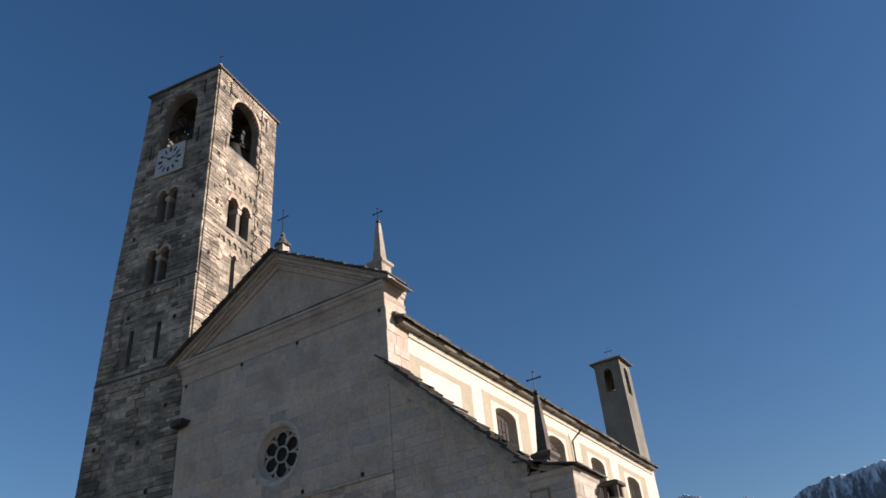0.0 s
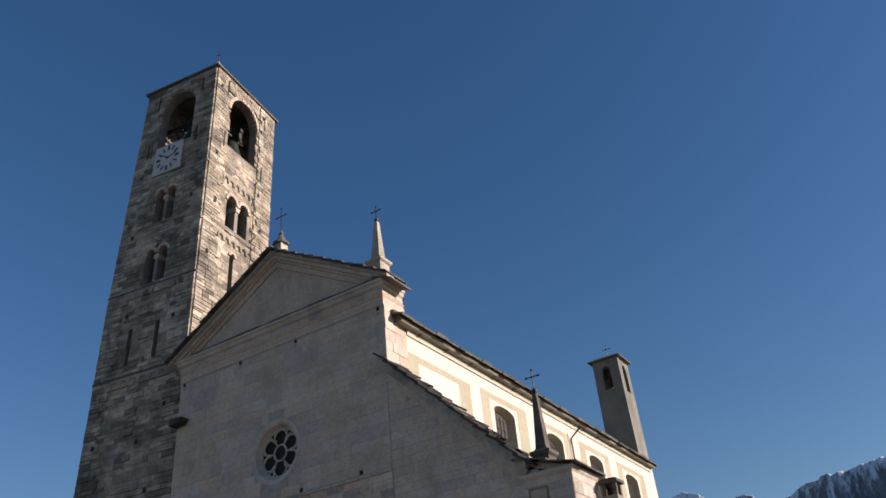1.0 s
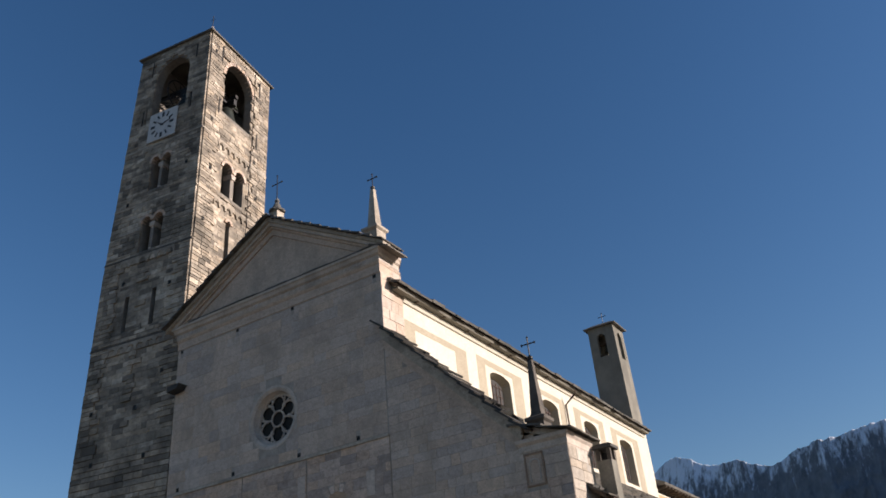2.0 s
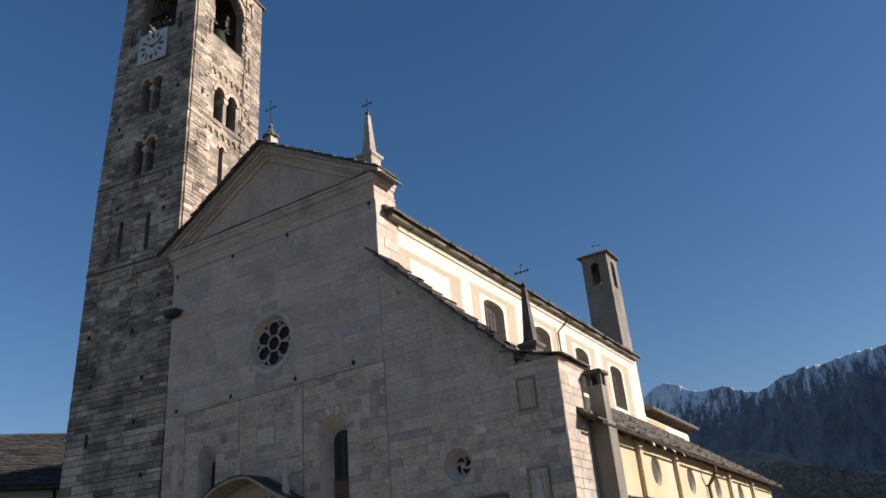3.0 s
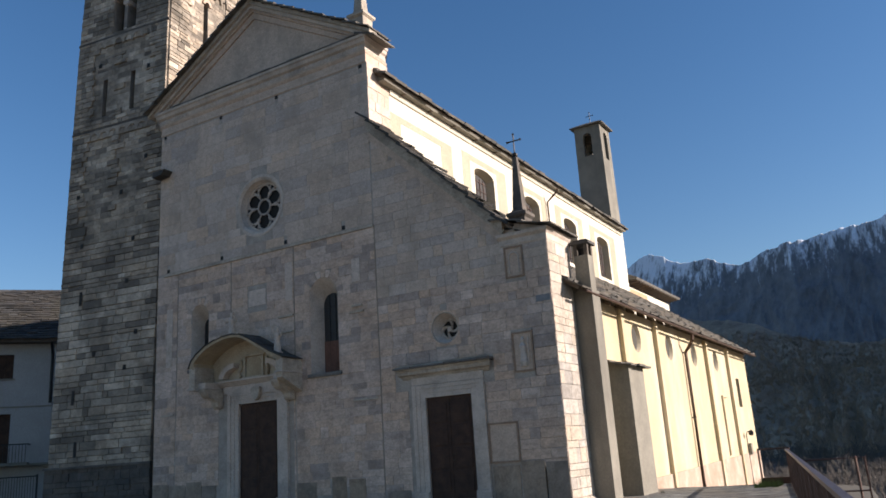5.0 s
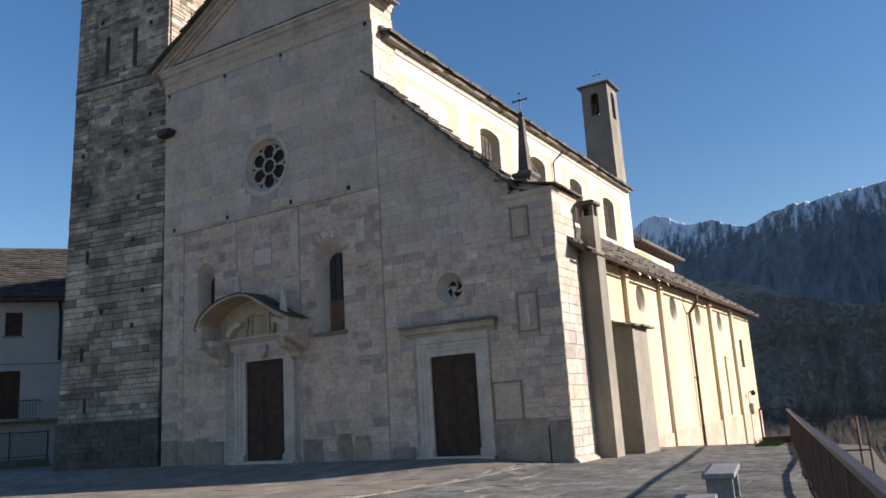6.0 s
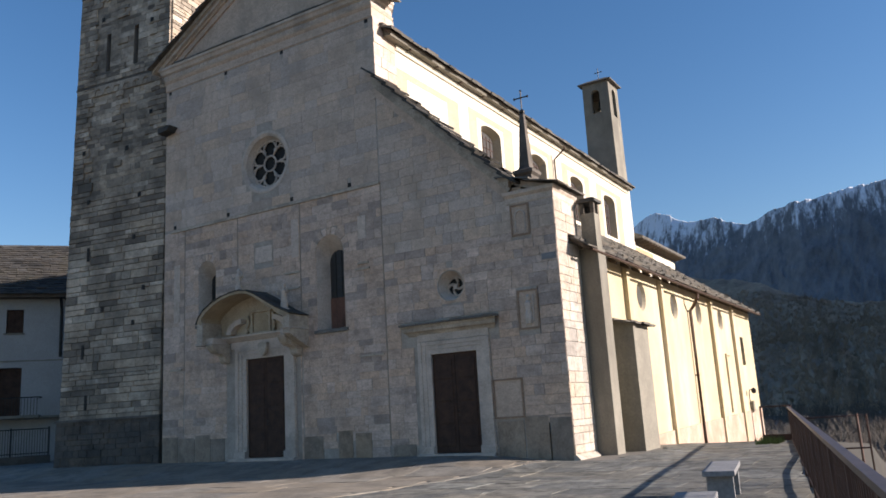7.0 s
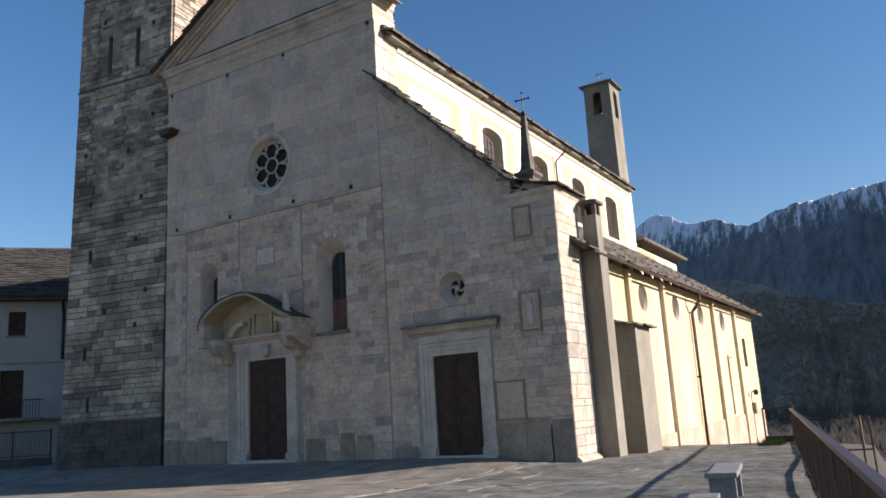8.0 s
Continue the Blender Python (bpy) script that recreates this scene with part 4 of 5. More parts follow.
    prof = [(0.2, 0), (0.2, 0.08), (0.15, 0.1), (0.13, 0.14), (0.135, 0.25), (0.1, 0.42), (0.095, 0.5), (0.125, 0.66), (0.13, 0.73), (0.05, 0.79), (0.05, 0.82), (0.075, 0.88), (0.07, 0.94), (0.02, 1.0)]
    bm = lathe(x, y, [(r * h, z + t * h) for r, t in prof], 12)
    tube([(x - 0.13 * h, y, z + 0.7 * h), (x - 0.26 * h, y - 0.06 * h, z + 0.6 * h), (x - 0.3 * h, y - 0.1 * h, z + 0.78 * h)], 0.035 * h, 6, bm)
    tube([(x + 0.13 * h, y, z + 0.7 * h), (x + 0.22 * h, y - 0.05 * h, z + 0.62 * h), (x + 0.2 * h, y - 0.08 * h, z + 0.85 * h)], 0.04 * h, 6, bm)
    for v in bm.verts:
        d = noise.noise_vector(v.co * 6) * 0.02 * h
        v.co += d
    return tagged(part(name, bm, carved_stone, None, label, smooth=True), category="statue")


figure("statue", -12.3, -0.55, 5.86, 1.0, "small weathered stone statue on the portal hood's roof")
figure("statue", -10.05, -0.62, 5.02, 1.0, "small pale stone statue standing on the hood's slope")
part("stone_panel", boxes((-12.0, -11.15, -0.02, 0.0, 7.05, 7.65), bevel=0.008), upper_stone, church, "blank square stone panel")


# ---- windows of the front ----
def tall_window(x0, x1, z0, z1, inner, red):
    w = part("front_window", band(arched(x0, x1, z0, z1), arched(x0 + inner, x1 - inner, z0 + 0.1, z1 - 0.48), 0.0, 0.5), carved_stone, church, "tall round-arched window in a deep splayed reveal")
    part("pane", prism(arched(x0 + inner - 0.02, x1 - inner + 0.02, z0, z1 - 0.46), 0.5, 0.53), window_glass, w, "dark leaded glass")
    if red:
        part("lower_panel", boxes((x0 + inner, x1 - inner, 0.47, 0.5, z0 + 0.1, z0 + 1.15)), terracotta, w, "reddish board across the window's foot")
    part("sill", boxes((x0 - 0.12, x1 + 0.12, -0.08, 0.45, z0 - 0.1, z0 + 0.02), bevel=0.015), slate, w)
    bm = bmesh.new()
    for k in range(1, 3):
        xx = x0 + inner + (x1 - x0 - 2 * inner) * k / 3
        tube([(xx, 0.48, z0 + 0.1), (xx, 0.48, z1 - 0.55)], 0.012, 5, bm)
    for k in range(1, 6):
        zz = z0 + (z1 - z0 - 0.5) * k / 6
        tube([(x0 + inner, 0.48, zz), (x1 - inner, 0.48, zz)], 0.012, 5, bm)
    part("glazing_bars", bm, iron, w)
    c, r, zc = (x0 + x1) / 2, (x1 - x0) / 2, z1 - (x1 - x0) / 2
    n = 11
    for k in range(n):
        a0, a1 = math.pi * k / n + 0.02, math.pi * (k + 1) / n - 0.02
        ro = r + 0.26
        bm = prism([(c + r * math.cos(a0), zc + r * math.sin(a0)), (c + ro * math.cos(a0), zc + ro * math.sin(a0)), (c + ro * math.cos(a1), zc + ro * math.sin(a1)), (c + r * math.cos(a1), zc + r * math.sin(a1))], -0.022, 0.05)
        part("voussoir", bm, ashlar_object, w)


tall_window(*W1, 0.2, False)
tall_window(*W2, 0.22, True)

rose = part("rose_window", band(disc(*ROSE, 1.22, 48), disc(*ROSE, 1.12, 48), -0.02, -0.02), carved_stone, church, "round rose window with a moulded stone surround")
bm = band(disc(*ROSE, 1.22, 48), disc(*ROSE, 1.22, 48), 0.02, -0.02)
band(disc(*ROSE, 1.12, 48), disc(*ROSE, 1.02, 48), -0.02, 0.04, bm)
band(disc(*ROSE, 1.02, 48), disc(*ROSE, 1.0, 48), 0.04, 0.12, bm)
band(disc(*ROSE, 1.0, 48), disc(*ROSE, 0.9, 48), 0.12, 0.34, bm)
part("moulded_ring", bm, carved_stone, rose, smooth=False)
part("pane", prism(disc(*ROSE, 0.93, 40), 0.36, 0.38), dark_inside, rose, "dark glass behind the tracery")
bm = bmesh.new()
def ring(bm, cx, cz, r, thick, y, n=24):
    tube([(cx + r * math.cos(2 * math.pi * k / n), y, cz + r * math.sin(2 * math.pi * k / n)) for k in range(n)], thick, 6, bm, True)
ring(bm, *ROSE, 0.3, 0.042, 0.28)
ring(bm, *ROSE, 0.91, 0.035, 0.28, 40)
for k in range(6):
    a = math.pi / 6 + k * math.pi / 3
    arc = [(ROSE[0] + 0.6 * math.cos(a) + 0.285 * math.cos(a + w), 0.28, ROSE[1] + 0.6 * math.sin(a) + 0.285 * math.sin(a + w)) for w in [radians(-128 + 16 * i) for i in range(17)]]
    tube(arc, 0.036, 6, bm)
    b = a + math.pi / 6
    tube([(ROSE[0] + 0.3 * math.cos(b), 0.28, ROSE[1] + 0.3 * math.sin(b)), (ROSE[0] + 0.52 * math.cos(b), 0.28, ROSE[1] + 0.52 * math.sin(b))], 0.036, 6, bm)
    for e in (-0.16, 0.16):
        tube([(ROSE[0] + 0.62 * math.cos(b), 0.28, ROSE[1] + 0.62 * math.sin(b)), (ROSE[0] + 0.92 * math.cos(b + e), 0.28, ROSE[1] + 0.92 * math.sin(b + e))], 0.03, 5, bm)
    prism(disc(ROSE[0] + 0.56 * math.cos(b), ROSE[1] + 0.56 * math.sin(b), 0.075, 8), 0.25, 0.31, bm)
part("tracery", bm, carved_stone, rose, "pale stone tracery of six lobes round a ring", smooth=True)

ocu = part("round_window", band(disc(*OCULUS, 0.5, 32), disc(*OCULUS, 0.31, 32), -0.012, 0.34), carved_stone, church, "small round window in a funnel-shaped reveal")
part("pane", prism(disc(*OCULUS, 0.34, 24), 0.4, 0.42), dark_inside, ocu)
bm = bmesh.new()
ring(bm, *OCULUS, 0.30, 0.035, 0.36)
prism(disc(*OCULUS, 0.085, 10), 0.29, 0.39, bm)
for k in range(4):
    a = k * math.pi / 2 + 0.4
    tube([(OCULUS[0] + r * math.cos(a + r * 4.2), 0.36, OCULUS[1] + r * math.sin(a + r * 4.2)) for r in [0.04 + 0.028 * j for j in range(10)]], 0.046, 6, bm)
part("pinwheel_tracery", bm, carved_stone, ocu, "pinwheel stone tracery")
part("ashlar_frame", pierced([(-4.25, 4.58), (-3.12, 4.58), (-3.12, 5.7), (-4.25, 5.7)], [disc(*OCULUS, 0.5, 32)], -0.012, 0.0), ashlar_object, ocu)


def relief(x0, x1, z0, z1, kind):
    p = part("relief_panel", boxes((x0, x1, -0.012, 0.0, z0, z1)), upper_stone, church, "framed carved stone relief panel" if kind else "plain framed stone panel")
    f = 0.05
    part("panel_frame", boxes((x0, x1, -0.045, -0.012, z0, z0 + f), (x0, x1, -0.045, -0.012, z1 - f, z1), (x0, x0 + f, -0.045, -0.012, z0 + f, z1 - f), (x1 - f, x1, -0.045, -0.012, z0 + f, z1 - f)), panel_edge, p)
    c = (x0 + x1) / 2
    if kind == 1:
        bm = bmesh.new()
        tube([(c - 0.16, -0.02, z0 + 0.12), (c - 0.16, -0.02, z1 - 0.35)] + [(c - 0.16 * math.cos(k * math.pi / 8), -0.02, z1 - 0.35 + 0.16 * math.sin(k * math.pi / 8)) for k in range(1, 9)] + [(c + 0.16, -0.02, z0 + 0.12)], 0.03, 6, bm)
        part("carving", bm, carved_stone, p)
    if kind == 2:
        bm = lathe(c, -0.01, [(0.1, z0 + 0.15), (0.13, z0 + 0.3), (0.09, z0 + 0.55), (0.12, z0 + 0.75), (0.05, z0 + 0.85), (0.07, z0 + 0.95), (0.02, z0 + 1.03)], 8)
        tube([(c + 0.16, -0.03, z0 + 0.2), (c + 0.18, -0.03, z0 + 1.0)], 0.02, 5, bm)
        part("carving", bm, carved_stone, p)


relief(-1.42, -0.8, 6.32, 7.28, 1)
relief(-1.4, -0.73, 3.5, 4.67, 2)
relief(-2.42, -1.44, 0.98, 2.12, 0)

# ---- chimney on the aisle's flank, annex, pipes ----
chim = thing("chimney", "grey rendered chimney rising from the ground past the aisle eave", "chimney", at=(0.38, 2.1, -0.3))
part("breast", boxes((0.0, 0.61, 1.72, 2.4, -0.6, 5.95), bevel=0.012), grey_render, chim, "grey plastered chimney breast")
part("chimney_shaft", boxes((0.14, 0.6, 1.74, 2.2, 5.95, 7.05), bevel=0.012), grey_render, chim)
for a, b in ((0.14, 1.74), (0.48, 1.74), (0.14, 2.08), (0.48, 2.08)):
    part("cap_post", boxes((a, a + 0.12, b, b + 0.12, 7.05, 7.4)), dirty_stone, chim)
part("flue", boxes((0.27, 0.46, 1.9, 2.06, 7.0, 7.3)), dark_inside, chim)
part("cap_slab", boxes((0.07, 0.68, 1.66, 2.3, 7.4, 7.5), (0.14, 0.6, 1.74, 2.2, 7.5, 7.55), bevel=0.012), moss_slate, chim, "dark stone chimney cap")
annex = thing("annex", "small grey rendered lean-to against the aisle wall", "annex", at=(0.5, 3.9, -0.3))
part("wall", prism([(0.05, -0.7), (0.98, -0.7), (0.98, 3.66), (0.05, 3.9)], 3.2, 4.7), grey_render, annex, "grey stained render")
bm = bmesh.new()
slab_rows(bm, random.Random(9), (1.18, 3.05, 3.6), (0, 1, 0), (-1.2, 0, 0.3), 1.8, 1.18, 3, 0.06, (0.5, 0.8))
part("roof", bm, slate, annex, "stone slabs of the annex roof")


def downpipe(points, r, label):
    ob = tagged(part("downpipe", tube(points, r, 8), copper_pipe, church, label))
    zs = [p[2] for p in points]
    for k in range(3):
        z = min(zs) + 0.6 + (max(zs) - min(zs) - 1.4) * k / 2
        x, y = points[-1][0], points[-1][1]
        part("clip", tube([(x - 0.12, y, z), (x + r, y, z)], r * 0.5, 5), iron, ob)


downpipe([(0.56, 14.0, 5.8), (0.54, 14.0, 5.5), (0.3, 14.15, 5.2), (0.12, 14.2, 5.0), (0.12, 14.2, -1.2)], 0.075, "brown metal downpipe on the aisle wall")
downpipe([(-5.6, 15.7, 14.35), (-5.6, 15.7, 14.2), (-5.95, 15.65, 13.9), (-6.16, 15.6, 13.7), (-6.16, 15.6, 10.4)], 0.05, "brown metal downpipe on the nave wall")
part("gutter", tube([(0.6, 1.2, 5.81), (0.6, 14.0, 5.78), (0.6, 28.6, 5.81)], 0.05, 8), copper_pipe, church, "brown eaves gutter")
part("sill_box", boxes((-6.25, -5.95, 8.95, 9.95, 11.28, 11.66), (-6.25, -6.0, 9.05, 9.85, 11.2, 11.28), bevel=0.012), iron, church, "dark metal box at the foot of a nave window")
lamp = thing("wall_lamp", "small dark wall lantern on a conduit at the aisle's end", "wall lamp", at=(0.1, 25.0, 1.4))
part("conduit", tube([(0.1, 25.0, -1.5), (0.1, 25.0, 1.35), (0.16, 24.98, 1.5), (0.34, 24.95, 1.56)], 0.025, 6), iron, lamp)
part("lantern", lathe(0.36, 24.95, [(0.05, 1.3), (0.12, 1.34), (0.14, 1.5), (0.03, 1.6)], 8), iron, lamp, "dark metal lantern head")
part("meter_box", boxes((0.07, 0.2, 25.35, 25.75, 0.3, 0.9), bevel=0.012), grey_render, church, "small grey meter box on the aisle wall")

# ---- bell turret at the nave's end ----
turret = thing("bell_turret", "slim grey rendered bell turret with openings near its top", "bell turret", at=(-7.2, 27.3, 14))
TW = arched(-7.6, -7.02, 19.9, 21.5, 8)
bm = pierced([(-8.25, 9.5), (-6.27, 9.5), (-6.38, 22.0), (-8.15, 22.0)], [TW], 26.5, 26.75)
part("front_wall", bm, grey_render, turret, "grey stained render")
bm = pierced([(26.75, 9.5), (28.4, 9.5), (28.3, 22.0), (26.75, 22.0)], [arched(27.15, 27.85, 19.7, 21.6, 8)], -6.29, -6.6, "x")
for v in bm.verts:
    v.co.x += -0.0085 * (v.co.z - 9.5)
part("side_wall", bm, grey_render, turret)
bm = pierced([(-8.25, 9.5), (-6.3, 9.5), (-6.38, 22.0), (-8.15, 22.0)], [arched(-7.6, -7.02, 19.7, 21.6, 8)], 28.1, 28.35)
box(bm, -8.22, -8.0, 26.75, 28.1, 9.5, 22.0)
part("rear_wall", bm, grey_render, turret)
bm = lathe(-7.27, 27.43, [(1.12, 21.98), (1.14, 22.04), (0.6, 22.34), (0.04, 22.55)], square=True)
roof = part("roof", bm, slate, turret, "low pyramid roof of dark slabs")
iron_cross("cross", -7.27, 27.4, 22.55, 23.3, turret, 0.24)
part("bell", lathe(-7.27, 27.4, [(0.3, 20.4), (0.24, 20.5), (0.17, 20.75), (0.14, 20.95), (0.02, 21.02)], 14), bronze, turret, "small bronze bell", smooth=True)
part("bell_beam", boxes((-8.0, -6.6, 27.35, 27.45, 21.0, 21.12)), beam_wood, turret)

# ---- choir behind the nave ----
choir = thing("choir", "low choir building with an overhanging stone roof", "choir", at=(-10, 33, 0))
part("wall", boxes((-16, -6.4, 28.4, 38.0, -3, 11.2), bevel=0.01), white_band, choir, "pale plastered choir wall")
part("brick_patch", boxes((-6.4, -6.385, 28.6, 32.5, 9.6, 11.1)), surface("bare_brick_patch", (0.42, 0.27, 0.15), (0.55, 0.38, 0.22), 2.5), choir, "patch of bare orange brick")
part("roof", prism([(-5.75, 11.55), (-5.7, 11.68), (-11.2, 14.2), (-16.6, 11.6), (-16.6, 11.45)], 28.3, 38.8), slate, choir, "dark overhanging roof")
y = 28.6
while y < 38.5:
    part("rafter", prism([(-6.4, 11.3), (-5.78, 11.42), (-5.78, 11.56), (-6.4, 11.7)], y, y + 0.14), beam_wood, choir)
    y += 0.62

# ---- bell tower: turned a little against the front, leaning slightly ----
TX, TY, TA, TWD, TDP, TLX, TLY, TTOP, TTP = -17.342, 0.145, 0.1434, 5.364, 5.413, 0.0176, 0.0023, 34.15, 0.0022
tower = thing("bell_tower", "tall square romanesque bell tower of rough coursed stone", "bell tower", at=(-19.6, 2.5, -0.3))


def set_tower(bm):
    """From tower measure (u across, v deep, height) to the place, with its turn, taper and lean."""
    for q in bm.verts:
        u, v, z = q.co
        if z > 20 and u < 0:
            u *= 1 - 0.0062 * (z - 20)
        k = TTP * z
        u2 = -k + (u / TWD) * (TWD - 2 * k) if -TWD <= u <= 0 else (u - k if u > 0 else u + k)
        v2 = k + (v / TDP) * (TDP - 2 * k) if 0 <= v <= TDP else (v + k if v < 0 else v - k)
        q.co = (TX + u2 * math.cos(TA) - v2 * math.sin(TA) + TLX * z, TY + u2 * math.sin(TA) + v2 * math.cos(TA) + TLY * z, z)
    return bm


def tower_part(name, bm, material, parent=None, label="", kind="", smooth=False):
    return part(name, set_tower(bm), material, parent or tower, label, kind, smooth)


BF = arched(-3.95, -1.42, 29.6, 33.3, 14)
BR = arched(1.34, 3.78, 29.5, 33.25, 14)
F1 = [arched(-3.3, -2.72, 24.75, 26.7, 8), arched(-2.55, -1.97, 24.75, 26.7, 8)]
F2 = [arched(-3.35, -2.75, 21.2, 23.1, 8), arched(-2.55, -1.95, 21.2, 23.1, 8)]
R1 = [arched(1.72, 2.45, 24.5, 26.45, 8), arched(2.72, 3.5, 24.5, 26.45, 8)]
R2 = [arched(2.3, 2.62, 20.9, 23.1, 8)]
SLF = [(-3.62, 17.1, 0.13, 1.8), (-1.98, 17.1, 0.13, 1.85)]
slots = [[(u - w, z), (u + w, z), (u + w, z + h), (u - w, z + h)] for u, z, w, h in SLF]
tower_part("front_wall", pierced([(-TWD, -0.8), (0, -0.8), (0, 34.1), (-TWD, 34.1)], [BF] + F1 + F2 + slots, 0.0, 0.5), tower_mortar, label="rough rubble front of the tower")
tower_part("right_wall", pierced([(0.5, -0.8), (TDP - 0.75, -0.8), (TDP - 0.75, 34.1), (0.5, 34.1)], [BR] + R1 + R2, 0.0, -0.5, "x"), tower_mortar, label="sunlit flank of the tower")
bm = boxes((-0.75, 0.0, TDP - 0.75, TDP, -0.8, 34.1))
tower_part("rear_pier", bm, tower_mortar)
tower_part("left_wall", boxes((-TWD, -TWD + 0.75, 0.5, TDP - 0.75, -0.8, 34.1)), tower_mortar)
tower_part("rear_wall", boxes((-TWD, -0.75, TDP - 0.75, TDP, -0.8, 34.1)), tower_mortar)
tower_part("belfry_floor", boxes((-TWD + 0.75, -0.75, 0.75, TDP - 0.75, 29.0, 29.2), (-TWD + 0.75, -0.75, 0.75, TDP - 0.75, 23.9, 24.1), (-TWD + 0.75, -0.75, 0.75, TDP - 0.75, 20.3, 20.5)), beam_wood)
# solid dark block stands in for the unlit inside behind the slots
tower_part("inner_dark", boxes((-TWD + 0.9, -0.9, 0.9, TDP - 0.9, 16.0, 20.2)), dark_inside)
# masonry of the front: recessed panels between corner strips, little arches at the bands
rngt = random.Random(17)
PANEL_F = [(-4.45, -2.85, 11.3, 15.9), (-2.6, -0.95, 11.3, 15.9), (-4.3, -2.9, 16.9, 20.5), (-2.7, -0.95, 16.9, 20.5)]
tb = bmesh.new()
cutF = cutter(rects=[(-3.95, -1.42, 29.6, 32.1), (-3.3, -1.97, 24.75, 26.7), (-3.35, -1.95, 21.2, 23.1)] + [(u - w, u + w, z, z + h) for u, z, w, h in SLF] +
              [(u - 0.04, u + 0.04, z, z + 0.8) for u, z in ((-4.15, 32.7), (-0.94, 32.8), (-4.28, 29.3), (-1.13, 29.3))], circles=[(-2.685, 32.03, 1.28)])
for a0, a1, z0, z1 in itertools.chain(courses(rngt, -0.5, 12.0, -TWD, 0.0, 0.15, 0.36, 0.3, 1.4, cutF), courses(rngt, 12.0, 34.1, -TWD, 0.0, 0.13, 0.29, 0.22, 0.8, cutF)):
    if rngt.random() < 0.012 and a1 - a0 < 0.6 and -TWD + 0.3 < a0 and a1 < -0.3:
        continue
    inside = any(p0 < (a0 + a1) / 2 < p1 and q0 < z0 < q1 for p0, p1, q0, q1 in PANEL_F)
    block(tb, a0 + 0.005, a1 - 0.005, z0 + 0.005, z1 - 0.005, 0, rngt.uniform(0.0, 0.022) + (0.0 if inside else 0.07), 0.012)
tower_part("masonry", tb, tower_stone, label="rough brown-grey stones in courses", kind="stuff")
tb = bmesh.new()
cutR = cutter(rects=[(1.34, 3.78, 29.5, 32.1), (1.72, 3.5, 24.5, 26.45), (2.3, 2.62, 20.9, 23.1)] + [(u - 0.04, u + 0.04, z, z + 0.8) for u, z in ((1.0, 33.0), (1.04, 29.2), (4.42, 32.8), (4.34, 29.0))], circles=[(2.56, 32.03, 1.24)])
for a0, a1, z0, z1 in courses(rngt, 13.5, 34.1, 0.0, TDP, 0.13, 0.29, 0.22, 0.8, cutR):
    if rngt.random() < 0.025 and a1 - a0 < 0.6 and 0.3 < a0 and a1 < TDP - 0.3:
        continue
    inside = 1.2 < (a0 + a1) / 2 < 4.0 and (20.4 < z0 < 23.6 or 24.2 < z0 < 27.2 or 28.2 < z0 < 33.0)
    block(tb, a0 + 0.005, a1 - 0.005, z0 + 0.005, z1 - 0.005, 0, rngt.uniform(0.0, 0.022) + (0.0 if inside else 0.07), 0.012, "x")
tower_part("masonry", tb, tower_stone, label="sunlit rough stones in courses", kind="stuff")


def arch_ring(face, x0, x1, z1, wide, count):
    """A ring of pale wedge stones over a tower opening."""
    c, r = (x0 + x1) / 2, (x1 - x0) / 2
    zc = z1 - r
    for k in range(count):
        a0, a1 = math.pi * k / count + 0.015, math.pi * (k + 1) / count - 0.015
        ol = [(c + q * math.cos(a), zc + q * math.sin(a)) for q, a in ((r, a0), (r + wide, a0), (r + wide, a1), (r, a1))]
        tower_part("voussoir", prism(ol, *((-0.1, 0.2) if face == "f" else (-0.2, 0.1)), axis="y" if face == "f" else "x"), ashlar_object)


for x0, x1, z1 in ((-3.3, -2.72, 26.7), (-2.55, -1.97, 26.7), (-3.35, -2.75, 23.1), (-2.55, -1.95, 23.1)):
    arch_ring("f", x0, x1, z1, 0.14, 7)
for x0, x1, z1 in ((1.72, 2.45, 26.45), (2.72, 3.5, 26.45), (2.3, 2.62, 23.1)):
    arch_ring("r", x0, x1, z1, 0.16, 7)
arch_ring("r", 1.34, 3.78, 33.25, 0.2, 17)


def little_arches(face, a0, a1, z, count):
    """A frieze of small blind arches under a band."""
    w = (a1 - a0) / count
    for k in range(count):
        c = a0 + (k + 0.5) * w
        ol = [(c - w / 2, z + 0.42), (c - w / 2, z), (c - w / 2 + 0.05, z)] + [(c + (w / 2 - 0.07) * math.cos(math.pi - math.pi * j / 8), z + 0.1 + 0.2 * math.sin(math.pi * j / 8)) for j in range(9)] + [(c + w / 2 - 0.05, z), (c + w / 2, z), (c + w / 2, z + 0.42)]
        bm = prism(ol, *((-0.1, 0.0) if face == "f" else (0.0, 0.1)), axis="y" if face == "f" else "x")
        tower_part("blind_arch", bm, tower_stone)


little_arches("f", -4.3, -0.95, 16.0, 6)
little_arches("f", -4.3, -0.95, 20.5, 6)
little_arches("f", -4.0, -1.2, 23.5, 6)
little_arches("f", -4.0, -1.2, 27.0, 6)
little_arches("r", 1.2, 4.0, 27.1, 6)
little_arches("r", 1.2, 4.0, 23.55, 6)
little_arches("r", 1.2, 4.1, 33.2, 6)
for u, z in ((-2.63, 24.75), (-2.65, 21.2)):
    bm = lathe(u, 0.08, [(0.11, z), (0.11, z + 0.08), (0.07, z + 0.12), (0.065, z + 1.15), (0.1, z + 1.2), (0.13, z + 1.3)], 10)
    tower_part("colonnette", bm, carved_stone, label="pale stone colonnette")
    tower_part("impost", boxes((u - 0.16, u + 0.16, -0.06, 0.65, z + 1.28, z + 1.5), bevel=0.01), carved_stone)
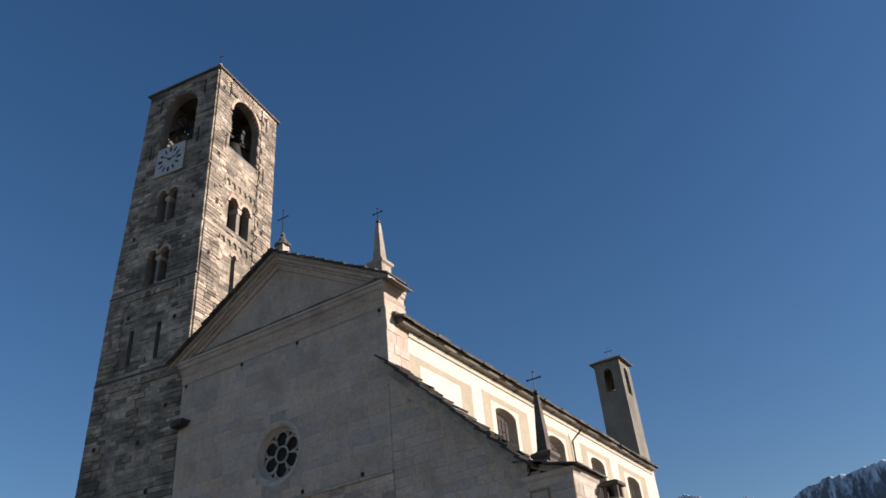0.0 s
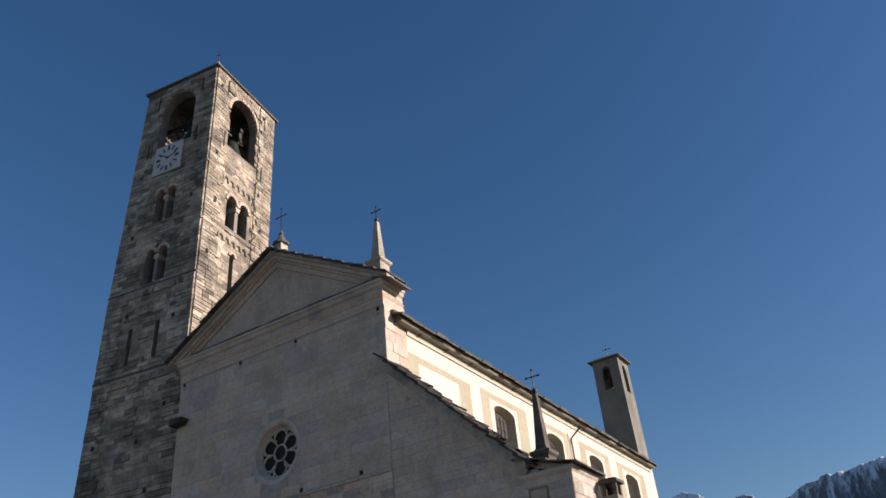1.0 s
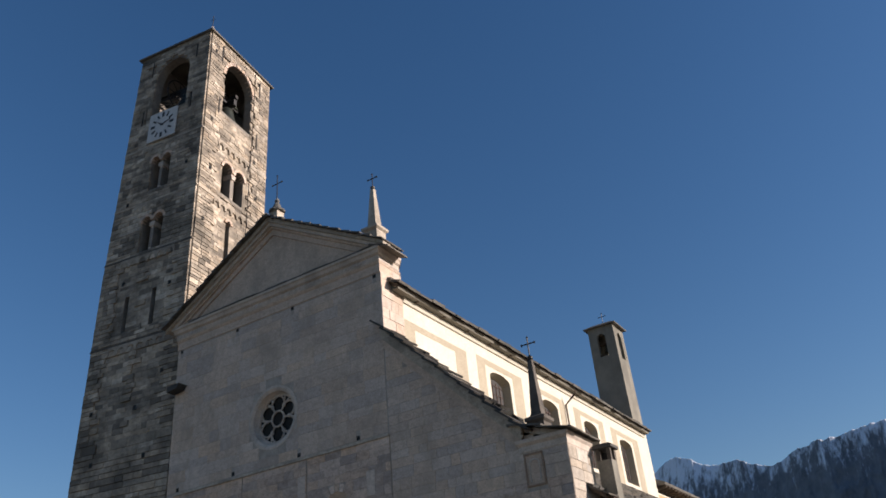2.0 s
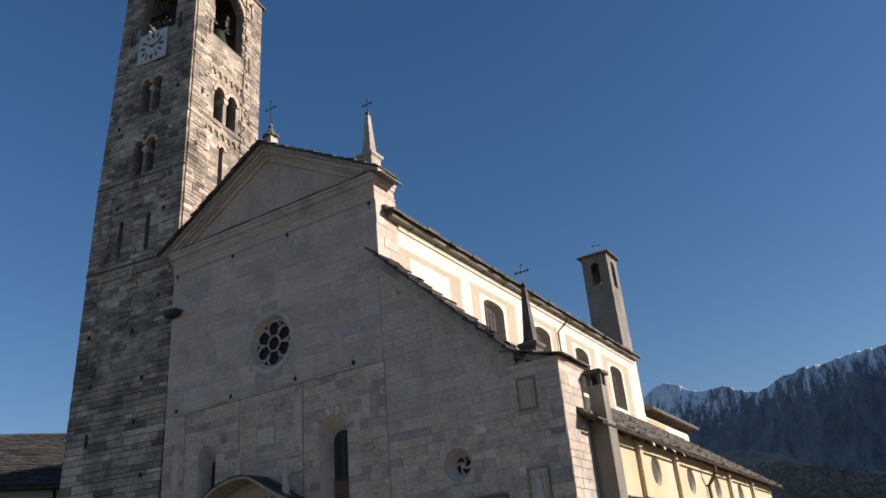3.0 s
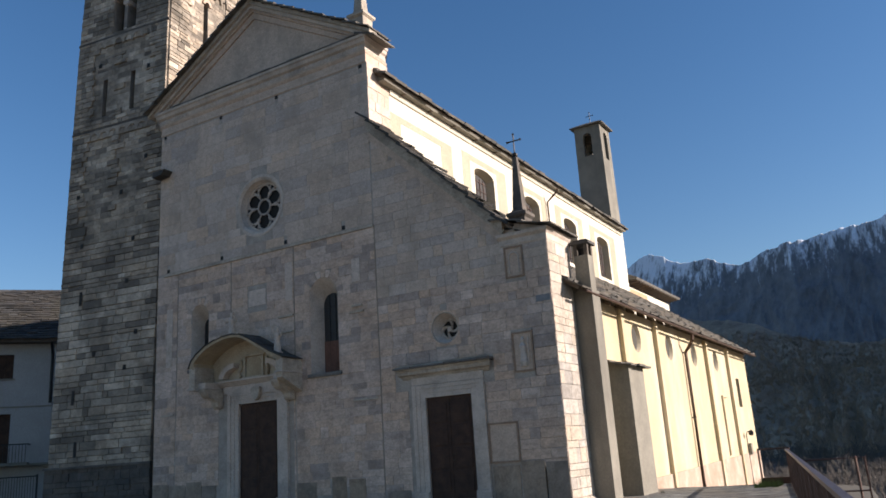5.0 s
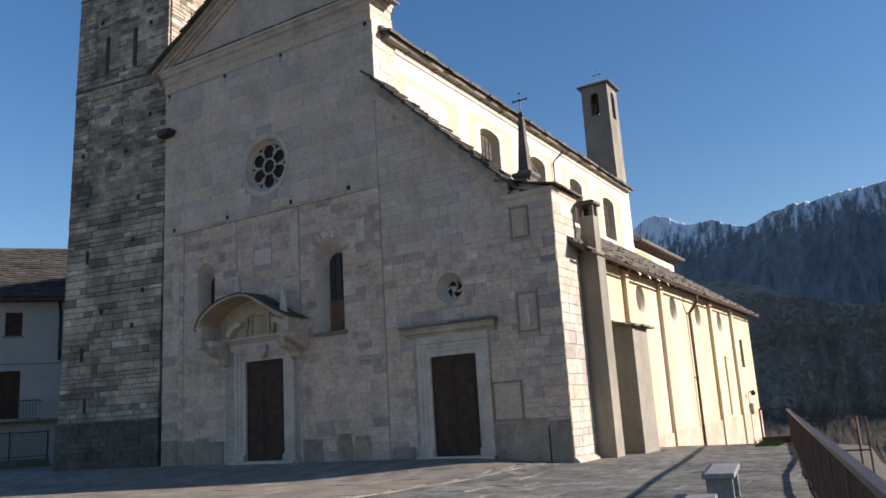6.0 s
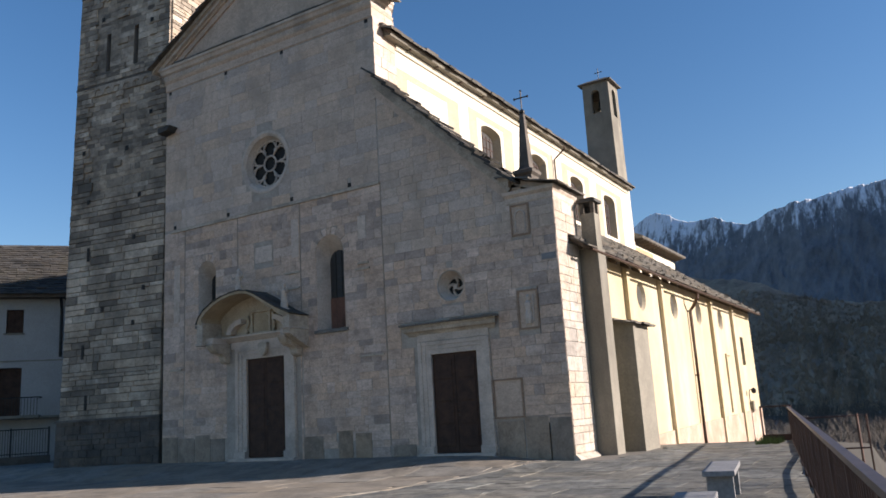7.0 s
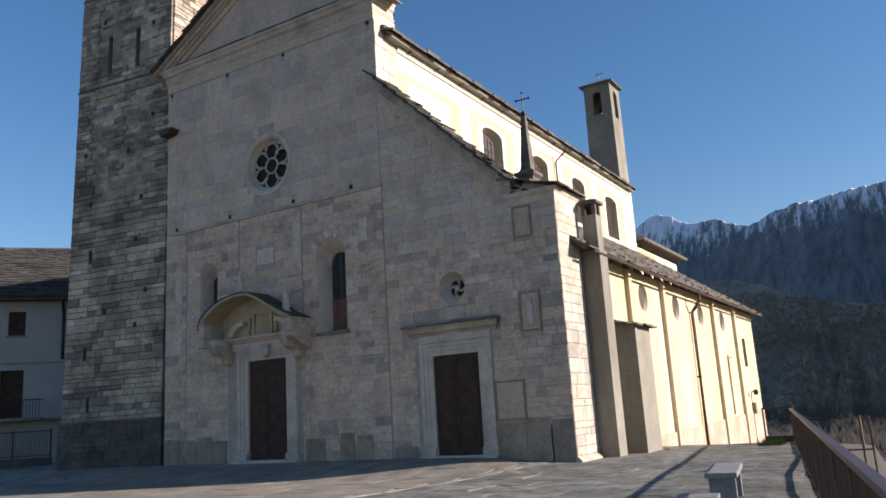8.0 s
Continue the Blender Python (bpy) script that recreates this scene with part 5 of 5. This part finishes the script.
for u in (-0.06, -0.36):
    tower_part("impost", prism([(2.46, 25.72), (2.7, 25.72), (2.78, 26.0), (2.38, 26.0)], u - 0.14, u + 0.14, axis="x"), carved_stone, label="pale stone impost block")
bm = lathe(-0.1, 2.585, [(0.13, 24.5), (0.13, 24.6), (0.1, 24.64), (0.09, 25.6), (0.13, 25.66), (0.14, 25.74)], 10)
tower_part("colonnette", bm, carved_stone, label="pale stone colonnette")
for z in (23.95, 27.5):
    tower_part("band_course", boxes((-TWD - 0.02, 0.06, -0.09, 0.0, z, z + 0.09)), cornice_stone)
    tower_part("band_course", boxes((0.0, 0.09, 0.0, TDP, z, z + 0.09)), cornice_stone)
tower_part("band_course", boxes((-TWD - 0.02, 0.06, -0.1, 0.0, 16.42, 16.52)), dirty_stone)
tower_part("band_course", boxes((-TWD - 0.02, 0.06, -0.1, 0.0, 20.92, 21.02)), dirty_stone)
bm = boxes((-TWD - 0.1, 0.08, -0.12, 0.0, -0.8, 1.75))
for a0, a1, z0, z1 in courses(rngt, -0.5, 1.8, -TWD - 0.1, 0.08, 0.2, 0.36, 0.3, 0.9):
    block(bm, a0 + 0.006, a1 - 0.006, z0 + 0.006, z1 - 0.006, -0.12, rngt.uniform(0.01, 0.05), 0.015)
tower_part("base_masonry", bm, dirty_stone, label="dark damp footing stones of the tower", kind="stuff")
# slits and putlog holes are dark plates on the stones, shade as colour
for u, z in ((-4.14, 8.45), (-4.2, 4.3), (-3.9, 2.2)):
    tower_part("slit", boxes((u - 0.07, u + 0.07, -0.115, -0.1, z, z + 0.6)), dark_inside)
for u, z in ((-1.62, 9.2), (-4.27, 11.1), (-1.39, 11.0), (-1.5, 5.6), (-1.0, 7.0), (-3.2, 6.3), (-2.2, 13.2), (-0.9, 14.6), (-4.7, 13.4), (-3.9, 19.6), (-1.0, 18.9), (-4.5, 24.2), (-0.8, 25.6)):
    tower_part("putlog_shade", boxes((u - 0.08, u + 0.08, -0.118, -0.1, z - 0.1, z + 0.1)), dark_inside)
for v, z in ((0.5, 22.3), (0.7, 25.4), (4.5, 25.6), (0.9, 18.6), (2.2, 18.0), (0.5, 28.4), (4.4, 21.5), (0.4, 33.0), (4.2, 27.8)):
    tower_part("putlog_shade", boxes((0.1, 0.118, v - 0.08, v + 0.08, z - 0.1, z + 0.1)), dark_inside)
# belfry slits: thin dark plates, their depth's shade is only coloured
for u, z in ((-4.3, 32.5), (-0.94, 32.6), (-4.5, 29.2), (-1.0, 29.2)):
    tower_part("slit", boxes((u - 0.045, u + 0.045, -0.096, -0.085, z, z + 1.0)), dark_inside, label="tall flat dark strip for a shaded wall slit")
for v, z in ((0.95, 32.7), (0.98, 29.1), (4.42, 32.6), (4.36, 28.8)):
    tower_part("slit", boxes((0.085, 0.096, v - 0.05, v + 0.05, z, z + 1.05)), dark_inside, label="tall flat dark strip for a shaded wall slit")
tower_part("base_ledge", boxes((-TWD - 0.14, 0.12, -0.2, 0.0, 1.74, 1.84), bevel=0.015), dirty_stone, label="dark damp ledge over the footing")
# eaves and the low roof
bm = bmesh.new()
E0, E1, F0, F1_ = -TWD - 0.2, 0.2, -0.2, TDP + 0.2
box(bm, E0, E1, F0, F1_, 34.1, 34.2)
tower_part("eave_slab", bm, slate, label="dark overhanging stone eave")
bm = bmesh.new()
c = (-TWD / 2, TDP / 2)
vs = [bm.verts.new(p) for p in ((E0, F0, 34.2), (E1, F0, 34.2), (E1, F1_, 34.2), (E0, F1_, 34.2), (c[0], c[1], 35.6))]
for k in range(4):
    bm.faces.new((vs[k], vs[(k + 1) % 4], vs[4]))
bm.faces.new(vs[3::-1])
tower_part("roof", bm, slate, label="low pyramid roof")
bm = lathe(0.0, 0.0, [(0.07, 34.2), (0.12, 34.35), (0.03, 34.5)], 8)
tower_part("finial", bm, carved_stone)
bm = tube([(0, 0, 34.4), (0, 0, 35.3)], 0.02, 5)
tube([(-0.14, 0, 35.0), (0.14, 0, 35.0)], 0.018, 5, bm)
tower_part("cross", bm, iron)
tower_part("lightning_conductor", tube([(0.13, 3.9, 34.0), (0.13, 3.88, 29.0), (0.13, 3.8, 24.0), (0.13, 3.7, 19.0)], 0.022, 5), iron, label="dark cable down the tower's flank")
# clock
clock = tower_part("clock", boxes((-3.78, -1.82, -0.2, -0.12, 27.7, 29.53), bevel=0.01), clock_paint, label="square white clock face with black numerals")
for k in range(12):
    a = radians(30 * k)
    cu, cz = -2.8, 28.62
    r0, r1 = (0.52, 0.8)
    w = 0.05 if k % 3 else 0.075
    d, e = (math.sin(a), math.cos(a)), (math.cos(a), -math.sin(a))
    ol = [(cu + d[0] * r + e[0] * s, cz + d[1] * r + e[1] * s) for r, s in ((r0, -w), (r1, -w), (r1, w), (r0, w))]
    tower_part("numeral_bar", prism(ol, -0.215, -0.2), black_paint, clock)
for a, ln, w in ((radians(303), 0.42, 0.045), (radians(72), 0.62, 0.035)):
    d, e = (math.sin(a), math.cos(a)), (math.cos(a), -math.sin(a))
    ol = [(-2.8 + d[0] * r + e[0] * s, 28.62 + d[1] * r + e[1] * s) for r, s in ((-0.12, -w), (ln, -w * 0.5), (ln, w * 0.5), (-0.12, w))]
    tower_part("clock_hand", prism(ol, -0.235, -0.22), black_paint, clock)


def tower_bell(u, v, z, r):
    bm = lathe(u, v, [(r, z), (r * 0.97, z + 0.06), (r * 0.8, z + r * 0.5), (r * 0.62, z + r * 1.1), (r * 0.55, z + r * 1.5), (r * 0.3, z + r * 1.7), (0.03, z + r * 1.75)], 20)
    b = tower_part("bell", bm, bronze, label="large dark bronze bell", smooth=True)
    tower_part("headstock", boxes((u - r * 0.9, u + r * 0.9, v - 0.12, v + 0.12, z + r * 1.72, z + r * 2.3), bevel=0.02), iron, b)
    tower_part("clapper", tube([(u, v, z + 0.3), (u, v, z - 0.12)], 0.05, 6), iron, b)
    n = 24
    bm = tube([(u - r * 1.2, v + r * 1.4 * math.cos(2 * math.pi * k / n), z + r * 2.0 + r * 1.4 * math.sin(2 * math.pi * k / n)) for k in range(n)], 0.045, 6, None, True)
    for k in range(4):
        a = k * math.pi / 4
        tube([(u - r * 1.2, v + r * 1.4 * math.cos(a), z + r * 2 + r * 1.4 * math.sin(a)), (u - r * 1.2, v - r * 1.4 * math.cos(a), z + r * 2 - r * 1.4 * math.sin(a))], 0.03, 5, bm)
    tower_part("swing_wheel", bm, iron, b, "iron spoked bell wheel")


tower_bell(-0.95, 2.75, 29.75, 0.72)
tower_bell(-2.35, 1.05, 30.2, 0.66)
tower_bell(-3.4, 2.9, 30.0, 0.7)
tower_bell(-1.1, 3.3, 31.3, 0.42)
tower_part("bell_frame", boxes((-TWD + 0.8, -0.8, 1.0, 1.15, 31.75, 31.95), (-TWD + 0.8, -0.8, 2.1, 2.25, 31.4, 31.6), (-TWD + 0.8, -0.8, 3.3, 3.45, 32.0, 32.2), (-0.95, -0.82, 1.0, 4.0, 31.2, 31.35), (-3.5, -3.4, 0.8, 4.4, 31.6, 31.75)), iron, label="iron bell frame")
for k in range(4):
    tower_part("belfry_rail", tube([(-3.6, 0.1, 29.85 + 0.25 * k), (-1.52, 0.1, 29.85 + 0.25 * k)], 0.02, 5), iron)

# ---- the house behind the tower ----
HA = radians(50)
house = thing("house", "white rendered village house with a stone-slab roof, in shade", "house", at=(-30.0, 3.5, 0))
H0 = Vector((-32.23, 4.01, 0))
HD, HN = Vector((math.cos(HA), math.sin(HA), 0)), Vector((-math.sin(HA), math.cos(HA), 0))
HK = 48 / 42


def set_house(bm):
    for q in bm.verts:
        u, v, z = q.co
        q.co = H0 + HD * (u * HK) + HN * v + Vector((0, 0, EYE.z + (z - EYE.z) * HK))
    return bm


def house_part(name, bm, material, parent=None, label="", kind=""):
    return part(name, set_house(bm), material, parent or house, label, kind)


rect = lambda a, b, c, d: [(a, c), (b, c), (b, d), (a, d)]
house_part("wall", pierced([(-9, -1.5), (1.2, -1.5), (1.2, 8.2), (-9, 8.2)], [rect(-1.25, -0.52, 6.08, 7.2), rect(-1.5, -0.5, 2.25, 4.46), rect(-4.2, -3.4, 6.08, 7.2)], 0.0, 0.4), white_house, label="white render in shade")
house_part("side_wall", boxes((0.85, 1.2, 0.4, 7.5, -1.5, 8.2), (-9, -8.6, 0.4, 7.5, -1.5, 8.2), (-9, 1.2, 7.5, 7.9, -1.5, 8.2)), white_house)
for a, b, c0, d0 in ((-1.25, -0.52, 6.08, 7.2), (-4.2, -3.4, 6.08, 7.2)):
    wd = house_part("window", boxes((a, b, 0.2, 0.25, c0, d0)), dark_wood, label="dark shuttered window")
    house_part("shutter", boxes((a + 0.03, (a + b) / 2 - 0.01, 0.12, 0.18, c0 + 0.03, d0 - 0.03), ((a + b) / 2 + 0.01, b - 0.03, 0.12, 0.18, c0 + 0.03, d0 - 0.03)), dark_wood, wd)
    house_part("sill", boxes((a - 0.08, b + 0.08, -0.08, 0.1, c0 - 0.07, c0)), grey_render, wd)
house_part("door", boxes((-1.5, -0.5, 0.2, 0.25, 2.25, 4.46)), dark_wood, label="dark balcony door")
house_part("string_course", boxes((-9, 1.2, -0.03, 0.0, 4.74, 4.8)), grey_render)
hr = house_part("roof", prism([(-0.75, 7.7), (-0.7, 7.85), (3.9, 11.0), (8.4, 7.9), (8.3, 7.6)], -9.2, 1.45, axis="x"), beam_wood, label="roof timber")
bm = bmesh.new()
slab_rows(bm, random.Random(51), (-9.2, -0.85, 7.8), (1, 0, 0), (0, 4.65, 3.2), 10.65, 5.6, 22, 0.05, (0.22, 0.5))
house_part("slab_cover", bm, moss_slate, hr, "mossy brown stone roof slabs", "stuff")
house_part("downpipe", tube([(1.12, -0.75, 7.7), (1.12, -0.2, 7.2), (1.12, -0.12, 6.9), (1.12, -0.12, 4.9)], 0.07, 8), iron, label="dark downpipe at the house corner")
house_part("canopy", boxes((-0.5, 1.2, -0.5, 0.0, 2.1, 2.2)), grey_render)
bal = house_part("balcony", boxes((-4.0, 0.4, -0.9, 0.0, 2.12, 2.25)), grey_render, label="narrow balcony slab")
house_part("handrail", boxes((-4.0, 0.4, -0.9, -0.86, 3.02, 3.07), (0.36, 0.4, -0.86, 0.0, 3.02, 3.07)), iron, bal)
for k in range(34):
    house_part("baluster", boxes((-3.98 + k * 0.13, -3.96 + k * 0.13, -0.89, -0.87, 2.25, 3.02)), iron, bal)
yard = thing("yard_fence", "low dark wall with an iron fence before the house", "fence", at=(-29, 2.0, -0.3))
house_part("low_wall", boxes((-5, 1.12, -2.6, -2.3, -1.2, 0.46)), dirty_stone, yard)
house_part("top_bar", boxes((-5, 1.08, -2.47, -2.43, 1.58, 1.63), (-5, 1.08, -2.47, -2.43, 0.55, 0.59)), iron, yard)
for k in range(58):
    house_part("picket", boxes((-4.98 + k * 0.105, -4.96 + k * 0.105, -2.46, -2.44, 0.46, 1.6)), iron, yard)
for u in (-2.0, -0.45, 1.05):
    house_part("post", boxes((u - 0.035, u + 0.035, -2.48, -2.42, 0.46, 1.68)), iron, yard)

# ---- railing along the terrace ----
railing = thing("railing", "rusty iron railing with upright bars along the terrace edge", "railing", at=(rail_x(-8), -8, -0.3))
RY0, RY1, RT = -24.0, 6.4, 0.8


def rail_pt(y, z, off=0.0):
    return (rail_x(y) + off, y, z)


def rail_bar(y0, y1, z0, z1, w):
    bm = bmesh.new()
    vs = [bm.verts.new(rail_pt(y, z, o)) for y in (y0, y1) for z in (z0, z1) for o in (-w, w)]
    for q in ((0, 1, 3, 2), (4, 6, 7, 5), (0, 4, 5, 1), (2, 3, 7, 6), (0, 2, 6, 4), (1, 5, 7, 3)):
        bm.faces.new([vs[i] for i in q])
    return bm


part("top_rail", rail_bar(RY0, RY1, RT - 0.035, RT + 0.012, 0.036), rail_top, railing, "worn flat iron handrail")
part("bottom_rail", rail_bar(RY0, RY1, -0.22, -0.18, 0.02), rust, railing)
y = RY0 + 0.05
k = 0
while y < RY1:
    if k % 12 == 0:
        part("post", rail_bar(y - 0.03, y + 0.03, -0.65, RT - 0.03, 0.03), rust, railing)
    else:
        part("baluster", rail_bar(y - 0.011, y + 0.011, -0.22, RT - 0.03, 0.011), rust, railing)
    y += 0.15
    k += 1
ex, ey = rail_x(RY1), RY1
part("end_panel", boxes((ex - 0.95, ex - 0.9, ey + 0.45, ey + 0.5, -0.6, RT + 0.05), (ex - 0.95, ex + 0.02, ey + 0.45, ey + 0.5, RT, RT + 0.05), (ex - 0.95, ex + 0.02, ey + 0.45, ey + 0.5, -0.12, -0.06), (ex - 0.02, ex + 0.02, ey + 0.0, ey + 0.5, -0.4, RT), (ex - 0.92, ex - 0.05, ey + 0.46, ey + 0.49, -0.5, -0.12)), rust, railing, "rusty gate panel at the railing's end")
fence = thing("lower_fence", "thin rusty fence frame below the terrace", "fence", at=(7.6, -5, -1))
part("fence_frame", tube([(6.5, -5.0, 0.76), (7.62, -5.1, 0.78), (7.62, -5.1, -2.6)], 0.022, 6), rust, fence)
part("fence_frame", tube([(7.47, -5.05, 0.80), (7.47, -5.05, -2.6)], 0.022, 6), rust, fence)
part("cross_bar", tube([(6.5, -5.05, 0.2), (7.62, -5.1, 0.22)], 0.016, 6), rust, fence)


# ---- stone benches on the square ----
def bench(x, y, yaw, name_label):
    b = thing("bench", name_label, "bench", "benches on the square", at=(0, 0, 0))
    top = part("seat_slab", boxes((-0.23, 0.23, -0.97, 0.97, 0.44, 0.52), bevel=0.012), concrete, b, "thin grey stone seat slab")
    for yy in (-0.84, 0.7):
        part("support", boxes((-0.19, 0.19, yy, yy + 0.14, -0.15, 0.44), bevel=0.01), concrete, b)
    b.matrix_basis = pose(x, y, ground_z(x, y), 0, 0, yaw)
    return b


bench(5.68, -7.85, 9, "grey stone slab bench by the railing")
bench(6.35, -12.4, 10, "grey stone slab bench by the railing")

# ---- grass tuft and bare valley trees ----
bm = bmesh.new()
r4 = random.Random(61)
for k in range(220):
    x, y = 4.2 + r4.uniform(-0.35, 0.35), 5.2 + r4.uniform(-0.6, 0.6)
    h, dx, dy = r4.uniform(0.08, 0.3), r4.uniform(-0.1, 0.1), r4.uniform(-0.1, 0.1)
    z = ground_z(x, y) - 0.02
    a, b, c = bm.verts.new((x - 0.012, y, z)), bm.verts.new((x + 0.012, y, z)), bm.verts.new((x + dx, y + dy, z + h))
    bm.faces.new((a, b, c))
tagged(part("grass", bm, grass_blade, None, "tuft of green grass at the terrace end", "stuff"), category="grass")


def bare_tree(bm, rnd, x, y, z, h):
    """A leafless tree: trunk, limbs and a haze of fine twigs."""
    def limb(p, d, ln, r, depth):
        q = p + d * ln
        e = d.orthogonal().normalized()
        f = d.cross(e)
        lo = [bm.verts.new(p + (e * math.cos(a) + f * math.sin(a)) * r) for a in (0, 2.1, 4.2)]
        hi = [bm.verts.new(q + (e * math.cos(a) + f * math.sin(a)) * r * 0.55) for a in (0, 2.1, 4.2)]
        for i in range(3):
            bm.faces.new((lo[i], lo[(i + 1) % 3], hi[(i + 1) % 3], hi[i]))
        if depth:
            for _ in range(3 if depth > 1 else 7):
                nd = (d + Vector((rnd.uniform(-0.75, 0.75), rnd.uniform(-0.75, 0.75), rnd.uniform(0.0, 0.5)))).normalized()
                limb(p + d * ln * rnd.uniform(0.5, 1.0), nd, ln * rnd.uniform(0.5, 0.72), r * 0.5, depth - 1)
    limb(Vector((x, y, z)), Vector((rnd.uniform(-0.06, 0.06), rnd.uniform(-0.06, 0.06), 1)).normalized(), h * 0.42, h * 0.017, 3)


bm = bmesh.new()
r5 = random.Random(71)
for k in range(760):
    a = radians(r5.uniform(-6, 15))
    d = r5.uniform(150, 420)
    x, y = EYE.x - d * math.sin(a), EYE.y + d * math.cos(a)
    bare_tree(bm, r5, x, y, terrain_z(x, y) - 0.5, r5.uniform(8, 13) * (0.5 + d / 380))
tagged(part("bare_woods", bm, twig, None, "grey-brown leafless trees down in the valley", "stuff"), category="trees")

# ---- single stones of the front near the side door, and the paving ----
unit = bmesh.new()
block(unit, -0.5, 0.5, -0.5, 0.5, 0.0, 1.0, 0.02)
stone_mesh = bpy.data.meshes.new("stone")
unit.to_mesh(stone_mesh)
unit.free()
stone_mesh.materials.append(ashlar_object)
for a0, a1, z0, z1, proud in singles:
    ob = new("stone", stone_mesh)
    ob.parent = church
    ob.matrix_parent_inverse = Matrix.Translation(-church.location)
    ob.location = ((a0 + a1) / 2, 0.0, (z0 + z1) / 2)
    ob.scale = (a1 - a0, proud, z1 - z0)

r6 = random.Random(81)


def seam_x(y):
    """The kerb line between the pale flags before the front and the grey slabs of the lane."""
    return -0.9 + 0.24 * min(0.0, y + 0.6)


paving_single = surface("grey_slab_single", (0.085, 0.088, 0.078), (0.26, 0.258, 0.225), 1.5, pieces="object", spread=0.3, stain=(0.05, 0.05, 0.042), stain_amount=0.9, stain_scale=2.8, stain_lo=0.47, fine=9, bump=0.9, depth=0.04)
paving = surface("grey_slab", (0.085, 0.088, 0.078), (0.26, 0.258, 0.225), 1.5, pieces="island", spread=0.3, stain=(0.05, 0.05, 0.042), stain_amount=0.9, stain_scale=2.8, stain_lo=0.47, fine=9, bump=0.9, depth=0.04)
pale_flag = surface("pale_flagstone", (0.16, 0.145, 0.118), (0.275, 0.252, 0.21), 0.9, pieces="island", spread=0.22, stain=(0.09, 0.08, 0.064), stain_amount=0.7, stain_scale=1.6, stain_lo=0.5, fine=9, bump=0.8, depth=0.03)
unit = boxes((-0.5, 0.5, -0.5, 0.5, -1, 0))
slab_mesh = bpy.data.meshes.new("paving_slab")
unit.to_mesh(slab_mesh)
unit.free()
slab_mesh.materials.append(paving_single)


def laid_slab(bm, x0, x1, y0, y1, lift, wander):
    """A worn slab with five-sided wandering edges that follows the ground's fall."""
    ring = []
    for px, py in ((x0, y0), ((x0 + x1) / 2, y0), (x1, y0), (x1, (y0 + y1) / 2), (x1, y1), ((x0 + x1) / 2, y1), (x0, y1), (x0, (y0 + y1) / 2)):
        qx = px + wander * noise.noise(Vector((px * 1.1, py * 1.1, 3)))
        qy = py + wander * noise.noise(Vector((px * 1.1, py * 1.1, 9)))
        cx, cy = (x0 + x1) / 2, (y0 + y1) / 2
        k = 0.007
        qx += k if qx < cx else -k
        qy += k if qy < cy else -k
        ring.append((qx, qy))
    top = [bm.verts.new((x, y, ground_z(x, y) + lift)) for x, y in ring]
    low = [bm.verts.new((x, y, ground_z(x, y) - 0.06)) for x, y in ring]
    bm.faces.new(top)
    for i in range(8):
        bm.faces.new((low[i], low[(i + 1) % 8], top[(i + 1) % 8], top[i]))


grey_slabs, pale_slabs = bmesh.new(), bmesh.new()
count = 0
y = -17.0
while y < 9.0:
    d = r6.uniform(0.6, 1.15)
    x = seam_x(y) + 0.2
    while x < rail_x(y) - 0.2:
        w = min(r6.uniform(0.5, 1.3), max(0.15, rail_x(y + d) - x + 0.12))
        cx, cy = x + w / 2, y + d / 2
        if not (cy > -0.15 and cx < 1.2):
            if count < 290 and cx > 0.5 and cy > -11:
                tx = math.atan((ground_z(cx, cy + 0.3) - ground_z(cx, cy - 0.3)) / 0.6)
                ty = -math.atan((ground_z(cx + 0.3, cy) - ground_z(cx - 0.3, cy)) / 0.6)
                ob = new("paving_slab", slab_mesh)
                ob.parent = ground
                ob.location = (cx, cy, ground_z(cx, cy) + r6.uniform(-0.002, 0.003))
                ob.rotation_euler = (tx, ty, r6.uniform(-0.02, 0.02))
                ob.scale = (w - 0.013, d - 0.013, 0.06)
                count += 1
            else:
                laid_slab(grey_slabs, x, x + w, y, y + d, r6.uniform(-0.003, 0.006), 0.3)
        x += w
    y += d
y = -17.0
while y < -0.1:
    d = min(r6.uniform(0.7, 1.4), max(0.25, -0.05 - y))
    x = seam_x(y) - 0.16
    while x > -27.0:
        w = r6.uniform(0.9, 2.2)
        laid_slab(pale_slabs, x - w, x, y, y + d, r6.uniform(-0.002, 0.004), 0.22)
        x -= w
    y += d
part("grey_paving", grey_slabs, paving, ground, "uneven cracked grey stone slabs", "stuff")
part("pale_paving", pale_slabs, pale_flag, ground, "large pale worn flagstones", "stuff")
y = -17.0
kerb = bmesh.new()
while y < -0.5:
    w = r6.uniform(0.7, 1.3)
    q = [(seam_x(y + e) + o, y + e) for e, o in ((0.01, -0.1 - r6.uniform(0, 0.06)), (0.01, 0.1 + r6.uniform(0, 0.06)), (w - 0.01, 0.1 + r6.uniform(0, 0.06)), (w - 0.01, -0.1 - r6.uniform(0, 0.06)))]
    top = [kerb.verts.new((a, b, ground_z(a, b) + 0.012)) for a, b in q]
    low = [kerb.verts.new((a, b, ground_z(a, b) - 0.05)) for a, b in q]
    kerb.faces.new(top)
    for i in range(4):
        kerb.faces.new((low[i], low[(i + 1) % 4], top[(i + 1) % 4], top[i]))
    y += w
part("kerb_strip", kerb, pale_flag, ground, "row of pale kerb stones set in the paving", "stuff")
